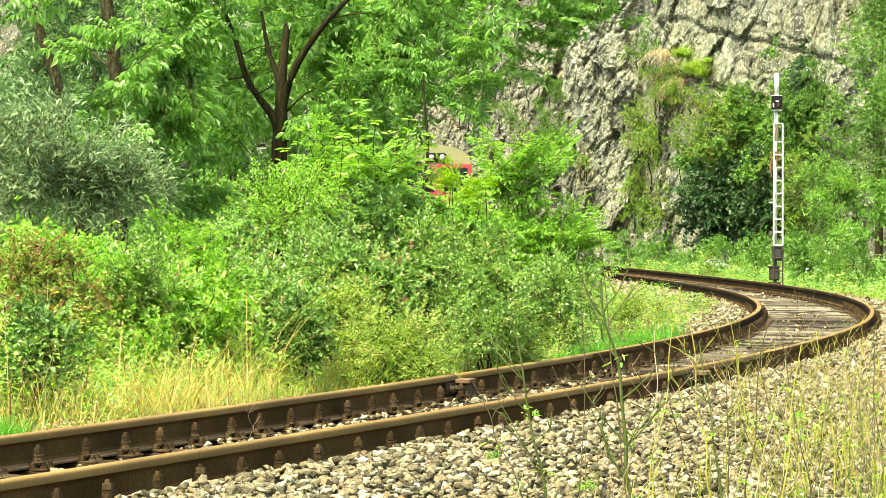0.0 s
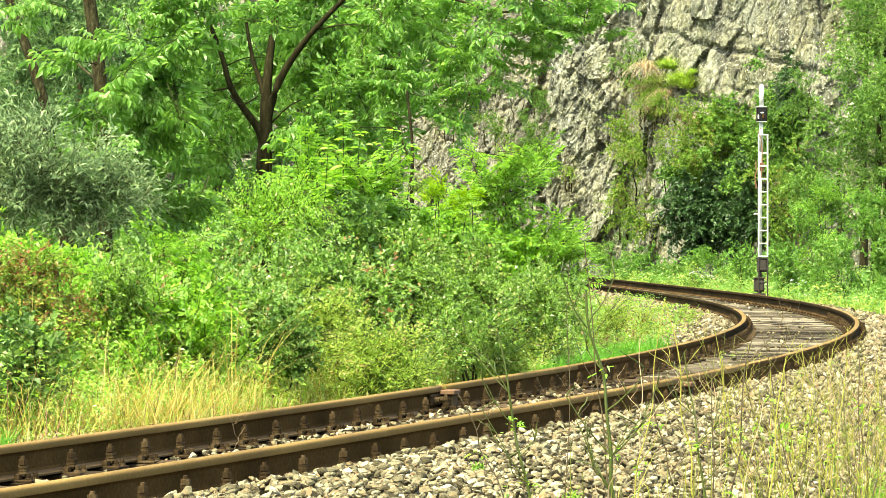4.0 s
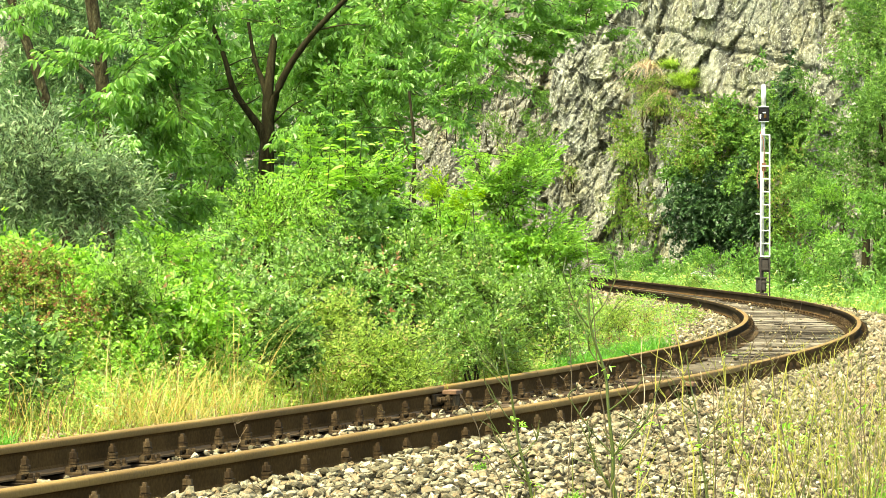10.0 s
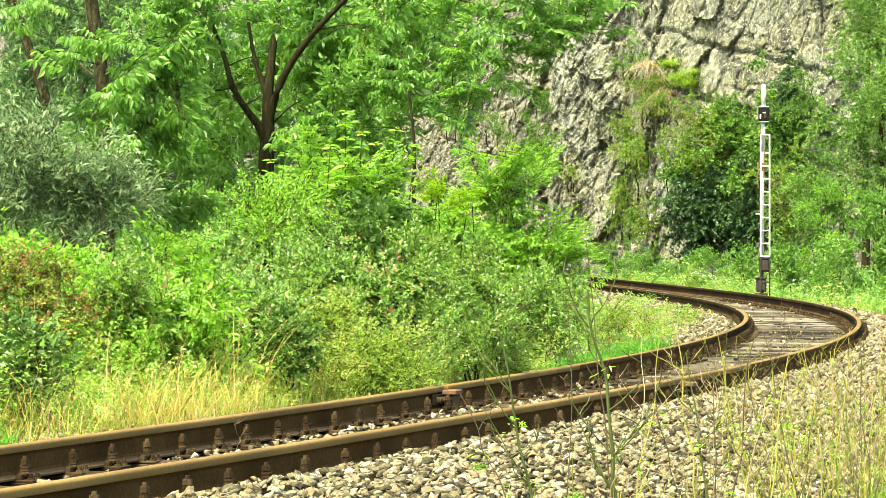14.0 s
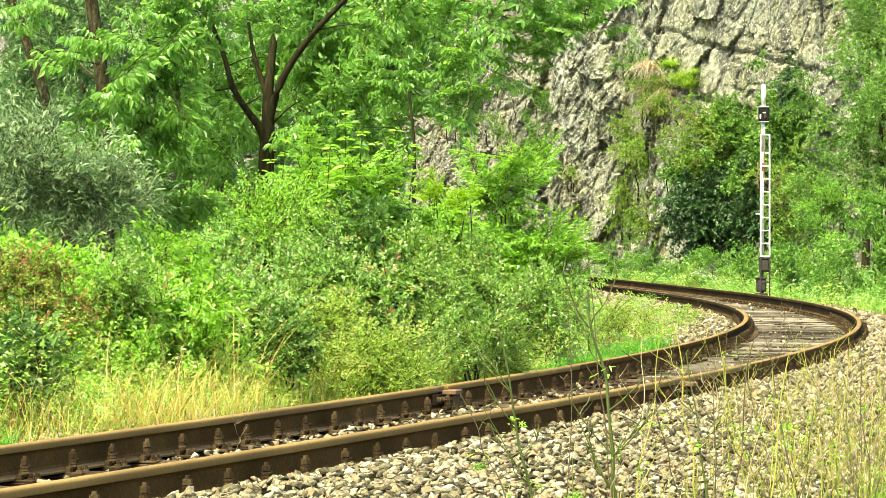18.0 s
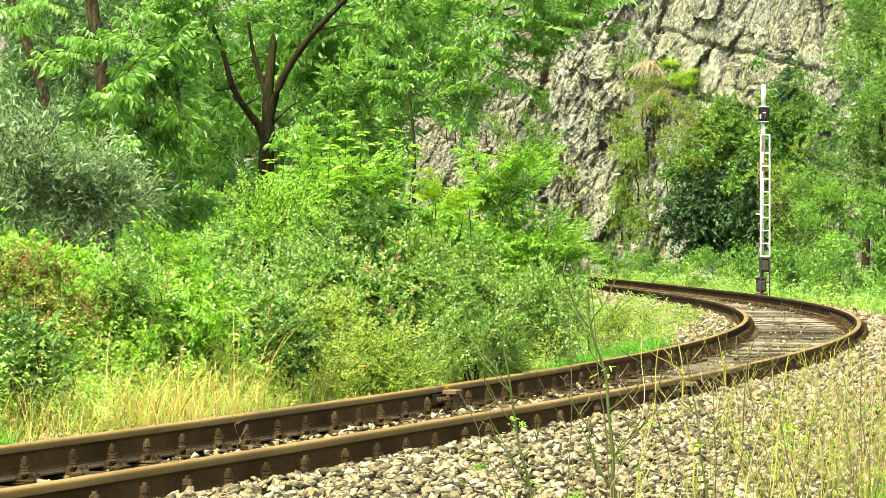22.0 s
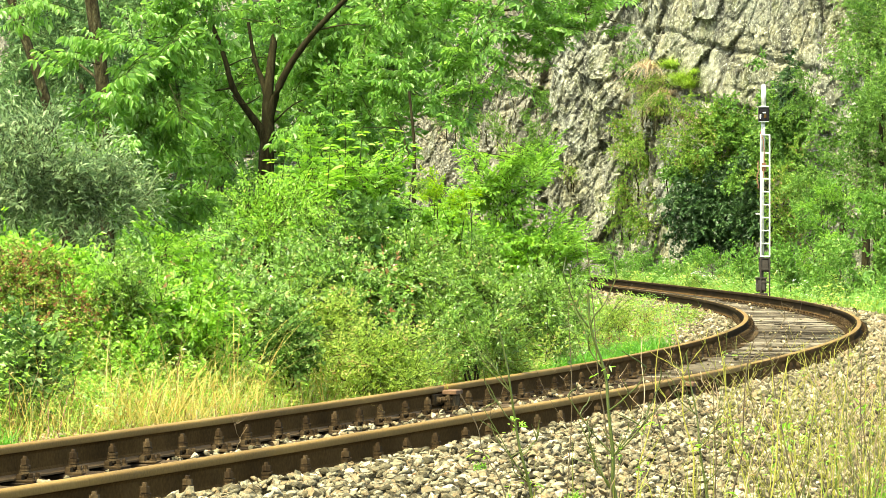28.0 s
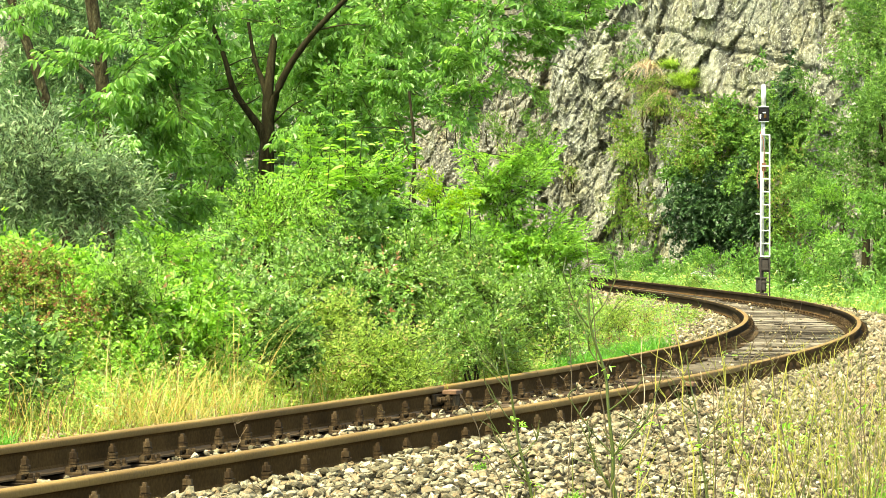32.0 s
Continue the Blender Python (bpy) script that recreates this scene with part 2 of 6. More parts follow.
def rock_material(name="weathered_limestone_cliff", tone=((0.026, 0.0275, 0.017), (0.115, 0.121, 0.084), (0.245, 0.258, 0.185), (0.50, 0.525, 0.40))):
    m, n, l, b = nodes_of(name)
    tc = n.new("ShaderNodeTexCoord")
    def noise_node(scale, detail, rough=0.6, kind="ShaderNodeTexNoise"):
        k = n.new(kind)
        k.inputs["Scale"].default_value, k.inputs["Detail"].default_value, k.inputs["Roughness"].default_value = scale, detail, rough
        l.new(tc.outputs["Object"], k.inputs[0])
        return k
    broad, mid, fine = noise_node(0.35, 5), noise_node(1.6, 8, 0.7), noise_node(9, 6, 0.7)
    base = ramp(n, [(0.36, tone[0]), (0.455, tone[1]), (0.54, tone[2]), (0.66, tone[3])])
    mott = noise_node(4.5, 8, 0.75)
    blend = n.new("ShaderNodeMixRGB")
    blend.inputs[0].default_value = 0.55
    l.new(mid.outputs[0], blend.inputs[1]), l.new(mott.outputs[0], blend.inputs[2]), l.new(blend.outputs[0], base.inputs[0])
    warm = ramp(n, [(0.42, (0, 0, 0)), (0.62, (1, 1, 1))])
    l.new(broad.outputs[0], warm.inputs[0])
    mx = n.new("ShaderNodeMixRGB")
    mx.blend_type = "MULTIPLY"
    mx.inputs[2].default_value = (1.0, 0.87, 0.55, 1)
    k = n.new("ShaderNodeMath")
    k.operation = "MULTIPLY"
    k.inputs[1].default_value = 0.6
    l.new(warm.outputs[0], k.inputs[0]), l.new(k.outputs[0], mx.inputs[0]), l.new(base.outputs[0], mx.inputs[1])
    vor = n.new("ShaderNodeTexVoronoi")
    vor.feature = "DISTANCE_TO_EDGE"
    vor.inputs["Scale"].default_value = 2.2
    wob = n.new("ShaderNodeMixRGB")
    wob.inputs[0].default_value = 0.35
    l.new(tc.outputs["Object"], wob.inputs[1]), l.new(mid.outputs[1], wob.inputs[2]), l.new(wob.outputs[0], vor.inputs[0])
    lich = ramp(n, [(0.52, (0, 0, 0)), (0.66, (1, 1, 1))])
    l.new(fine.outputs[0], lich.inputs[0])
    mx2 = n.new("ShaderNodeMixRGB")
    mx2.inputs[2].default_value = (0.10, 0.11, 0.05, 1)
    k2 = n.new("ShaderNodeMath")
    k2.operation = "MULTIPLY"
    k2.inputs[1].default_value = 0.45
    l.new(lich.outputs[0], k2.inputs[0]), l.new(k2.outputs[0], mx2.inputs[0]), l.new(mx.outputs[0], mx2.inputs[1])
    # dark streaks for water stains and shaded cracks, moss, pale and dark mottling
    last = mx2
    for scale, stretch, lo, hi, tint, much in ((1.3, (1.3, 1.3, 0.28), 0.50, 0.60, (0.03, 0.03, 0.026, 1), 0.75), (0.9, (1, 1, 0.7), 0.52, 0.62, (0.075, 0.085, 0.022, 1), 0.7),
                                               (3.2, (1, 1, 1), 0.55, 0.59, (0.36, 0.38, 0.285, 1), 0.35), (10.0, (1, 1, 1), 0.56, 0.60, (0.52, 0.545, 0.43, 1), 0.7), (6.0, (1, 1, 0.8), 0.55, 0.59, (0.13, 0.135, 0.10, 1), 0.6), (5.0, (1, 1, 0.7), 0.56, 0.62, (0.02, 0.019, 0.014, 1), 0.75)):
        mp, ns = n.new("ShaderNodeMapping"), n.new("ShaderNodeTexNoise")
        mp.inputs["Scale"].default_value = stretch
        mp.inputs["Rotation"].default_value = (0, 0.35, 0)
        ns.inputs["Scale"].default_value, ns.inputs["Detail"].default_value, ns.inputs["Roughness"].default_value = scale, 9, 0.72
        l.new(tc.outputs["Object"], mp.inputs[0]), l.new(mp.outputs[0], ns.inputs[0])
        rr = ramp(n, [(lo, (0, 0, 0)), (hi, (much, much, much))])
        l.new(ns.outputs[0], rr.inputs[0])
        mm = n.new("ShaderNodeMixRGB")
        mm.inputs[2].default_value = tint
        l.new(rr.outputs[0], mm.inputs[0]), l.new(last.outputs[0], mm.inputs[1])
        last = mm
    l.new(last.outputs[0], b.inputs["Base Color"])
    b.inputs["Roughness"].default_value = 0.9
    hgt = n.new("ShaderNodeMath")
    hgt.operation = "MULTIPLY_ADD"
    hgt.inputs[1].default_value = 0.6
    l.new(fine.outputs[0], hgt.inputs[0]), l.new(mid.outputs[0], hgt.inputs[2])
    crack = n.new("ShaderNodeMath")
    crack.operation = "MINIMUM"
    crack.inputs[1].default_value = 0.12
    l.new(vor.outputs["Distance"], crack.inputs[0])
    h2 = n.new("ShaderNodeMath")
    h2.operation = "MULTIPLY_ADD"
    h2.inputs[1].default_value = 6.0
    l.new(crack.outputs[0], h2.inputs[0])
    pits = noise_node(24, 4, 0.7)
    h3 = n.new("ShaderNodeMath")
    h3.operation = "MULTIPLY_ADD"
    h3.inputs[1].default_value = 0.5
    l.new(pits.outputs[0], h3.inputs[0]), l.new(hgt.outputs[0], h3.inputs[2]), l.new(h3.outputs[0], h2.inputs[2])
    bp = n.new("ShaderNodeBump")
    bp.inputs["Strength"].default_value, bp.inputs["Distance"].default_value = 0.85, 0.12
    l.new(h2.outputs[0], bp.inputs["Height"]), l.new(bp.outputs[0], b.inputs["Normal"])
    return m


M["rock"] = rock_material()
M["shaded_brown_rock"] = rock_material("brown_rock_with_shade", ((0.028, 0.026, 0.016), (0.108, 0.103, 0.07), (0.205, 0.196, 0.14), (0.35, 0.34, 0.255)))


def glass_material():
    m, n, l, b = nodes_of("dark_cab_glass")
    b.inputs["Base Color"].default_value = (0.012, 0.014, 0.016, 1)
    b.inputs["Roughness"].default_value = 0.5
    b.inputs["Specular IOR Level"].default_value = 0.06
    return m


def lens_material():
    m, n, l, b = nodes_of("headlight_lens")
    b.inputs["Base Color"].default_value = (0.75, 0.75, 0.7, 1)
    b.inputs["Roughness"].default_value = 0.15
    b.inputs["Metallic"].default_value = 0.6
    return m


M["glass"], M["lens"] = glass_material(), lens_material()

# ---- mesh tools ----


def mesh_of(name, verts, faces, mats, index=None, smooth=False):
    me = bpy.data.meshes.new(name)
    me.from_pydata([tuple(v) for v in np.asarray(verts).tolist()], [], faces if isinstance(faces, list) else np.asarray(faces).tolist())
    for m in mats:
        me.materials.append(m)
    if index is not None:
        me.polygons.foreach_set("material_index", np.asarray(index, dtype=np.int32))
    if smooth:
        me.polygons.foreach_set("use_smooth", np.ones(len(me.polygons), dtype=bool))
    me.update()
    return me


def thing(name, at, label, category, group="", kind="", turn=0.0):
    ob = new(name)
    ob.empty_display_size = 0.1
    ob.matrix_world = pose(*at, 0, 0, turn)
    return tagged(ob, label, category, group, kind)


def part(name, data, parent, m=None, label=""):
    """Links a mesh as one part under a thing or a part."""
    ob = new(name, data)
    ob.parent = parent
    if m is not None:
        ob.matrix_basis = m
    if label:
        ob["label"] = label
    return ob


def from_bm(name, bm, mat, smooth=False):
    me = bpy.data.meshes.new(name)
    bm.to_mesh(me)
    bm.free()
    for k in (mat if isinstance(mat, list) else [mat]):
        me.materials.append(k)
    if smooth:
        me.polygons.foreach_set("use_smooth", np.ones(len(me.polygons), dtype=bool))
    return me


def bevel_box(sx, sy, sz, bevel=0.01, at=(0, 0, 0), bm=None):
    own = bmesh.new()
    bmesh.ops.create_cube(own, size=1.0)
    bmesh.ops.scale(own, vec=(sx, sy, sz), verts=own.verts)
    if bevel:
        bmesh.ops.bevel(own, geom=own.edges[:], offset=bevel, segments=1, affect="EDGES")
    bmesh.ops.translate(own, vec=at, verts=own.verts)
    if bm is None:
        return own
    tmp = bpy.data.meshes.new("tmp")
    own.to_mesh(tmp)
    own.free()
    bm.from_mesh(tmp)
    bpy.data.meshes.remove(tmp)
    return bm


def cyl(r1, r2, h, at=(0, 0, 0), seg=10, m=None, bm=None):
    bm = bm or bmesh.new()
    mm = Matrix.Translation(at) @ (m or Matrix()) @ Matrix.Translation((0, 0, h / 2))
    bmesh.ops.create_cone(bm, cap_ends=True, segments=seg, radius1=r1, radius2=r2, depth=h, matrix=mm)
    return bm


def tube(path, radii, sides=6):
    """Vertices and faces of a tapered tube along a path."""
    p = np.asarray(path, float)
    r = np.asarray(radii, float)
    d = np.gradient(p, axis=0)
    d /= np.linalg.norm(d, axis=1)[:, None] + 1e-9
    ref = np.where(np.abs(d[:, 2:3]) > 0.9, np.array([[1.0, 0, 0]]), np.array([[0, 0, 1.0]]))
    a = np.cross(d, ref)
    a /= np.linalg.norm(a, axis=1)[:, None] + 1e-9
    b = np.cross(d, a)
    t = np.arange(sides) * 2 * np.pi / sides
    v = p[:, None] + r[:, None, None] * (a[:, None] * np.cos(t)[None, :, None] + b[:, None] * np.sin(t)[None, :, None])
    f = []
    for i in range(len(p) - 1):
        for j in range(sides):
            k = (j + 1) % sides
            f.append((i * sides + j, i * sides + k, (i + 1) * sides + k, (i + 1) * sides + j))
    return v.reshape(-1, 3), f


class Pile:
    """Gathers vertices and faces, with a material slot for each lot."""
    def __init__(self):
        self.v, self.f, self.i, self.n = [], [], [], 0

    def add(self, v, f, slot=0):
        v = np.asarray(v, float).reshape(-1, 3)
        self.v.append(v)
        n = self.n
        self.f.extend([tuple(k + n for k in q) for q in f])
        self.i.extend([slot] * len(f))
        self.n += len(v)

    def many(self, tv, tf, pos, ax, up, size, slot=0):
        """Copies of a small template, each with its own place, direction, up and size."""
        ax = ax / (np.linalg.norm(ax, axis=1)[:, None] + 1e-9)
        y = np.cross(up, ax)
        y /= np.linalg.norm(y, axis=1)[:, None] + 1e-9
        z = np.cross(ax, y)
        s = np.asarray(size, float)
        if s.ndim == 1:
            s = np.repeat(s[:, None], 3, 1)
        v = pos[:, None] + (tv[None, :, 0:1] * s[:, None, 0:1]) * ax[:, None] + (tv[None, :, 1:2] * s[:, None, 1:2]) * y[:, None] + (tv[None, :, 2:3] * s[:, None, 2:3]) * z[:, None]
        k = tv.shape[0]
        n = self.n
        for q in range(len(pos)):
            o = n + q * k
            self.f.extend([tuple(c + o for c in g) for g in tf])
        self.i.extend([slot] * (len(pos) * len(tf)))
        self.v.append(v.reshape(-1, 3))
        self.n += len(pos) * k

    def mesh(self, name, mats, smooth=False):
        return mesh_of(name, np.concatenate(self.v), self.f, mats, self.i, smooth)


def leaf_shape(width, droop=0.15, fold=0.12, full=True):
    """A unit-long folded leaf along +x."""
    w = width / 2
    if full:
        v = [(0, 0, 0), (0.3, w, fold * w * 2), (0.68, w * 0.8, fold * w - droop * 0.3), (1, 0, -droop), (0.68, -w * 0.8, fold * w - droop * 0.3), (0.3, -w, fold * w * 2)]
        f = [(0, 3, 2, 1), (0, 5, 4, 3)]
    else:
        v = [(0, 0, 0), (0.45, w, fold * w * 2), (1, 0, -droop), (0.45, -w, fold * w * 2)]
        f = [(0, 2, 1), (0, 3, 2)]
    return np.array(v), f


def unit(v):
    v = np.asarray(v, float)
    return v / (np.linalg.norm(v, axis=-1, keepdims=True) + 1e-9)


def compound_spray(seed, leaf_mat, reach=0.55, leaflet=0.115, width=0.42, pairs=3, fronds=7, lean=0.5, droop=0.3, full=True, hang=0.25):
    """A twig with compound leaves: each has pairs of leaflets and one at its tip (walnut, ash)."""
    r = np.random.default_rng(seed)
    pl = Pile()
    tv, tf = leaf_shape(width, droop, 0.1, full)
    top = np.array([reach, r.normal(0, 0.05), r.normal(0, 0.04)])
    pl.add(*tube([(0, 0, 0), top * 0.5 + (0, 0, 0.03), top], [0.006, 0.004, 0.002], 3), 1)
    pos, ax, up, sz = [], [], [], []
    for k in range(fronds):
        s = 0.25 + 0.75 * (k + 0.5) / fronds
        base = top * s
        ang = (k % 2 * 2 - 1) * r.uniform(0.4, 1.3) if k < fronds - 1 else r.normal(0, 0.2)
        d = unit([math.cos(ang), math.sin(ang) * lean * 2, r.uniform(-0.1, 0.5)])
        ln = leaflet * (pairs + 0.6) * 0.62 * r.uniform(0.8, 1.15)
        tip = base + d * ln - np.array([0, 0, ln * 0.25])
        pl.add(*tube([base, base * 0.5 + tip * 0.5 + (0, 0, ln * 0.06), tip], [0.003, 0.002, 0.001], 3), 1)
        side = unit(np.cross([0, 0, 1], d))
        for j in range(pairs):
            q = 0.3 + 0.62 * j / max(pairs - 1, 1)
            c = base * (1 - q) + tip * q + np.array([0, 0, ln * 0.1 * q * (1 - q)])
            for g in (-1, 1):
                pos.append(c)
                ax.append(d * 0.55 + side * g + np.array([0, 0, -hang]) + r.normal(0, 0.18, 3))
                up.append(np.array([0, 0, 1.0]) + r.normal(0, 0.3, 3))
                sz.append(leaflet * r.uniform(0.7, 1.15))
        pos.append(tip)
        ax.append(d + np.array([0, 0, -0.35]) + r.normal(0, 0.12, 3))
        up.append(np.array([0, 0, 1.0]) + r.normal(0, 0.3, 3))
        sz.append(leaflet * r.uniform(1.0, 1.3))
    pl.many(tv, tf, np.array(pos), np.array(ax), np.array(up), np.array(sz), 0)
    return pl.mesh("leaf_spray", [leaf_mat, M["twig"]])


def simple_spray(seed, leaf_mat, reach=0.45, leaf=0.055, width=0.55, leaves=60, twigs=6, spread=0.75, droop=0.2, full=False, rise=0.0, up_pull=0.8):
    """A branching twig with simple leaves all along."""
    r = np.random.default_rng(seed)
    pl = Pile()
    tv, tf = leaf_shape(width, droop, 0.15, full)
    pos, ax, up, sz = [], [], [], []
    each = max(2, leaves // twigs)
    for k in range(twigs):
        o = np.array([reach * 0.45 * k / twigs, 0, 0])
        d = unit([1.0, r.normal(0, spread), r.normal(rise, spread * 0.8)])
        ln = reach * r.uniform(0.5, 0.85)
        bend = r.normal(0, 0.08, 3) * ln
        pts = [o, o + d * ln * 0.5 + bend, o + d * ln + np.array([0, 0, -ln * droop * 0.3])]
        pl.add(*tube(pts, [0.003, 0.002, 0.001], 3), 1)
        for j in range(each):
            q = 0.15 + 0.85 * (j + r.uniform(0, 0.6)) / each
            c = pts[0] * (1 - q) ** 2 + 2 * pts[1] * q * (1 - q) + pts[2] * q * q
            pos.append(c)
            ax.append(d * 0.6 + r.normal(0, 0.6, 3))
            up.append(np.array([0, 0, up_pull]) + r.normal(0, 0.45, 3))
            sz.append(leaf * r.uniform(0.45, 1.3))
    pl.many(tv, tf, np.array(pos), np.array(ax), np.array(up), np.array(sz), 0)
    return pl.mesh("leaf_spray", [leaf_mat, M["twig"]])


def tiered_shoot(seed):
    """An upright young shoot with pairs of broad drooping leaves in tiers, along +x."""
    r = np.random.default_rng(seed)
    pl = Pile()
    tv, tf = leaf_shape(0.5, 0.35, 0.12, True)
    pl.add(*tube([(0, 0, 0), (0.4, 0.01, 0.01), (0.8, 0, 0)], [0.006, 0.005, 0.002], 4), 1)
    pos, ax, up, sz = [], [], [], []
    for k in range(7):
        x = 0.12 + 0.115 * k
        turn = k * math.pi / 2 + r.normal(0, 0.3)
        for g in range(4):
            a = turn + g * math.pi / 2 + r.normal(0, 0.25)
            pos.append((x + (g % 2) * 0.02, 0, 0))
            ax.append((0.28 + r.normal(0, 0.15), math.cos(a), math.sin(a)))
            up.append((1, r.normal(0, 0.1), 0))
            sz.append((0.13 - 0.009 * k) * r.uniform(0.75, 1.15))
    pl.many(tv, tf, np.array(pos), np.array(ax), np.array(up), np.array(sz), 0)
    return pl.mesh("leaf_spray", [M["light"], M["twig"]])


SPRAYS = {}


def sprays(kind):
    """The shared spray meshes of one kind of plant."""
    if kind in SPRAYS:
        return SPRAYS[kind]
    made = []
    for s in range(5):
        if kind == "walnut":
            made.append(compound_spray(100 + s, M["walnut"], 0.62, 0.1, 0.46, 3, 12, 0.6, 0.45, True, 0.8))
        elif kind == "walnut_tip":
            made.append(compound_spray(150 + s, M["walnut"], 0.62, 0.1, 0.48, 3, 11, 0.7, 0.3, True, 0.25))
        elif kind == "ash":
            made.append(compound_spray(200 + s, M["ash_leaf"], 0.5, 0.062, 0.36, 5, 9))
        elif kind == "ash_lime":
            made.append(compound_spray(300 + s, M["lime"], 0.4, 0.06, 0.4, 5, 9))
        elif kind == "elder":
            made.append(compound_spray(400 + s, M["ash_leaf"], 0.5, 0.052, 0.45, 3, 14))
        elif kind == "willow":
            made.append(simple_spray(500 + s, M["willow"], 0.6, 0.085, 0.17, 80, 7, 0.5, 0.35))
        elif kind == "tall_willow":
            made.append(simple_spray(550 + s, M["tall_willow"], 0.6, 0.1, 0.24, 80, 7, 0.5, 0.5))
        elif kind == "bramble":
            made.append(simple_spray(600 + s, M["bush"], 0.4, 0.042, 0.66, 150, 10, 0.8, 0.25))
        elif kind == "nettle":
            made.append(simple_spray(700 + s, M["light"], 0.42, 0.05, 0.5, 120, 9, 0.65, 0.45, True, 0.2))
        elif kind == "rose":
            made.append(simple_spray(750 + s, M["light"], 0.42, 0.03, 0.6, 160, 10, 0.8, 0.2, False, 0.1))
        elif kind == "broad":
            made.append(simple_spray(780 + s, M["maple"], 0.45, 0.066, 0.75, 80, 7, 0.8, 0.35, True))
        elif kind == "dark":
            made.append(simple_spray(800 + s, M["dark"], 0.35, 0.058, 0.85, 70, 7, 0.8, 0.3))
        elif kind == "maple":
            made.append(simple_spray(850 + s, M["maple"], 0.38, 0.055, 0.8, 80, 7, 0.75, 0.3))
        elif kind == "olive":
            made.append(simple_spray(900 + s, M["olive"], 0.42, 0.033, 0.55, 140, 7, 0.6, 0.2))
        elif kind == "rusty":
            made.append(simple_spray(1000 + s, M["rust_leaf"], 0.4, 0.038, 0.6, 120, 7, 0.6, 0.2))
        elif kind == "small":
            made.append(simple_spray(1100 + s, M["privet"], 0.38, 0.036, 0.64, 160, 9, 0.85, 0.2))
        elif kind == "ivy":
            made.append(simple_spray(1200 + s, M["ivy"], 0.85, 0.105, 0.8, 150, 8, 0.9, 0.25))
        elif kind == "deep_ivy":
            made.append(simple_spray(1600 + s, M["deep_ivy"], 0.8, 0.115, 0.85, 120, 8, 0.8, 0.5))
        elif kind == "creeper":
            made.append(simple_spray(1700 + s, M["creeper"], 0.8, 0.085, 0.6, 150, 9, 0.8, 0.3))
        elif kind == "far":
            made.append(simple_spray(1300 + s, M["far"], 1.1, 0.118, 0.6, 138, 9, 0.8, 0.25))
        elif kind == "hill":
            made.append(simple_spray(1350 + s, M["hill"], 1.1, 0.105, 0.5, 150, 9, 0.8, 0.4))
        elif kind == "verge":
            made.append(simple_spray(1400 + s, M["verge"], 0.5, 0.075, 0.58, 90, 7, 0.7, 0.25, False, 0.6))
        elif kind == "shoot":
            made.append(tiered_shoot(1500 + s))
    SPRAYS[kind] = made
    return made


def spray_pose(at, way, roll, size):
    x = Vector(way).normalized()
    z = Vector((0, 0, 1)) - x * x.z
    z = z.normalized() if z.length > 0.05 else Vector((1, 0, 0))
    m = Matrix((x, z.cross(x), z)).transposed().to_4x4()
    return Matrix.Translation(at) @ m @ Matrix.Rotation(roll, 4, "X") @ Matrix.Diagonal((size, size, size, 1))


def crown(parent, kind, centre, radii, count, seed, size=1.0, up_bias=0.25, inner=0.55, lump=0.25, side=None, floor=0.02, slope=0.0, face=0.0, tuft=5, loose=0.12):
    """Leaf sprays gathered in tufts over and through a lumpy rounded volume, with gaps between the tufts."""
    r = np.random.default_rng(seed)
    lib = sprays(kind)
    n = max(2, count // tuft)
    tufts = []
    for _ in range(n):
        d = unit(r.normal(0, 1, 3))
        if side is not None and d @ np.array(side) < -0.35:
            d = -d
        tufts.append((d, r.uniform(inner, 1.0) * (1 + lump * noise.noise(Vector(d * 2.2 + seed)) * 2)))
    for i in range(count):
        d, k = tufts[i % n]
        at = np.array(centre) + d * k * np.array(radii) + r.normal(0, loose * size, 3)
        if at[2] < floor:
            at[2] = floor + abs(at[2]) * 0.2
        at[1] -= slope * (centre[2] + radii[2] - at[2])
        way = d * np.array([1, 1, 0.8]) + np.array([0, -slope * 0.7 - face, 0]) + np.array([0, 0, up_bias]) + r.normal(0, 0.4, 3)
        part("leaf_spray", lib[r.integers(len(lib))], parent, spray_pose(at - unit(way) * 0.3 * size, way, r.normal(0, 0.5), size * r.uniform(0.75, 1.2)))


def limb_path(a, b, sag=0.0, wob=0.1, n=6, seed=0):
    r = np.random.default_rng(seed)
    a, b = np.array(a, float), np.array(b, float)
    t = np.linspace(0, 1, n)[:, None]
    p = a * (1 - t) + b * t
    p[:, 2] += (sag * np.sin(t * np.pi))[:, 0]
    w = r.normal(0, wob, (n, 3))
    w[0] = w[-1] = 0
    return p + w


def rounded(p):
    """A path with its corners cut twice."""
    p = np.asarray(p, float)
    for _ in range(2):
        a, c = p[:-1] * 0.75 + p[1:] * 0.25, p[:-1] * 0.25 + p[1:] * 0.75
        p = np.concatenate([p[:1], np.stack([a, c], 1).reshape(-1, 3)[1:-1], p[-1:]])
    return p


def wood(name, parent, paths, mat="bark", sides=7, label=""):
    """Tapered trunk or limbs: paths with their first and last radius."""
    pl = Pile()
    for p, r0, r1 in paths:
        if len(p) < 9:
            p = rounded(p)
        pl.add(*tube(p, np.linspace(r0, r1, len(p)), sides))
    return part(name, pl.mesh(name, [M[mat]], True), parent, None, label)

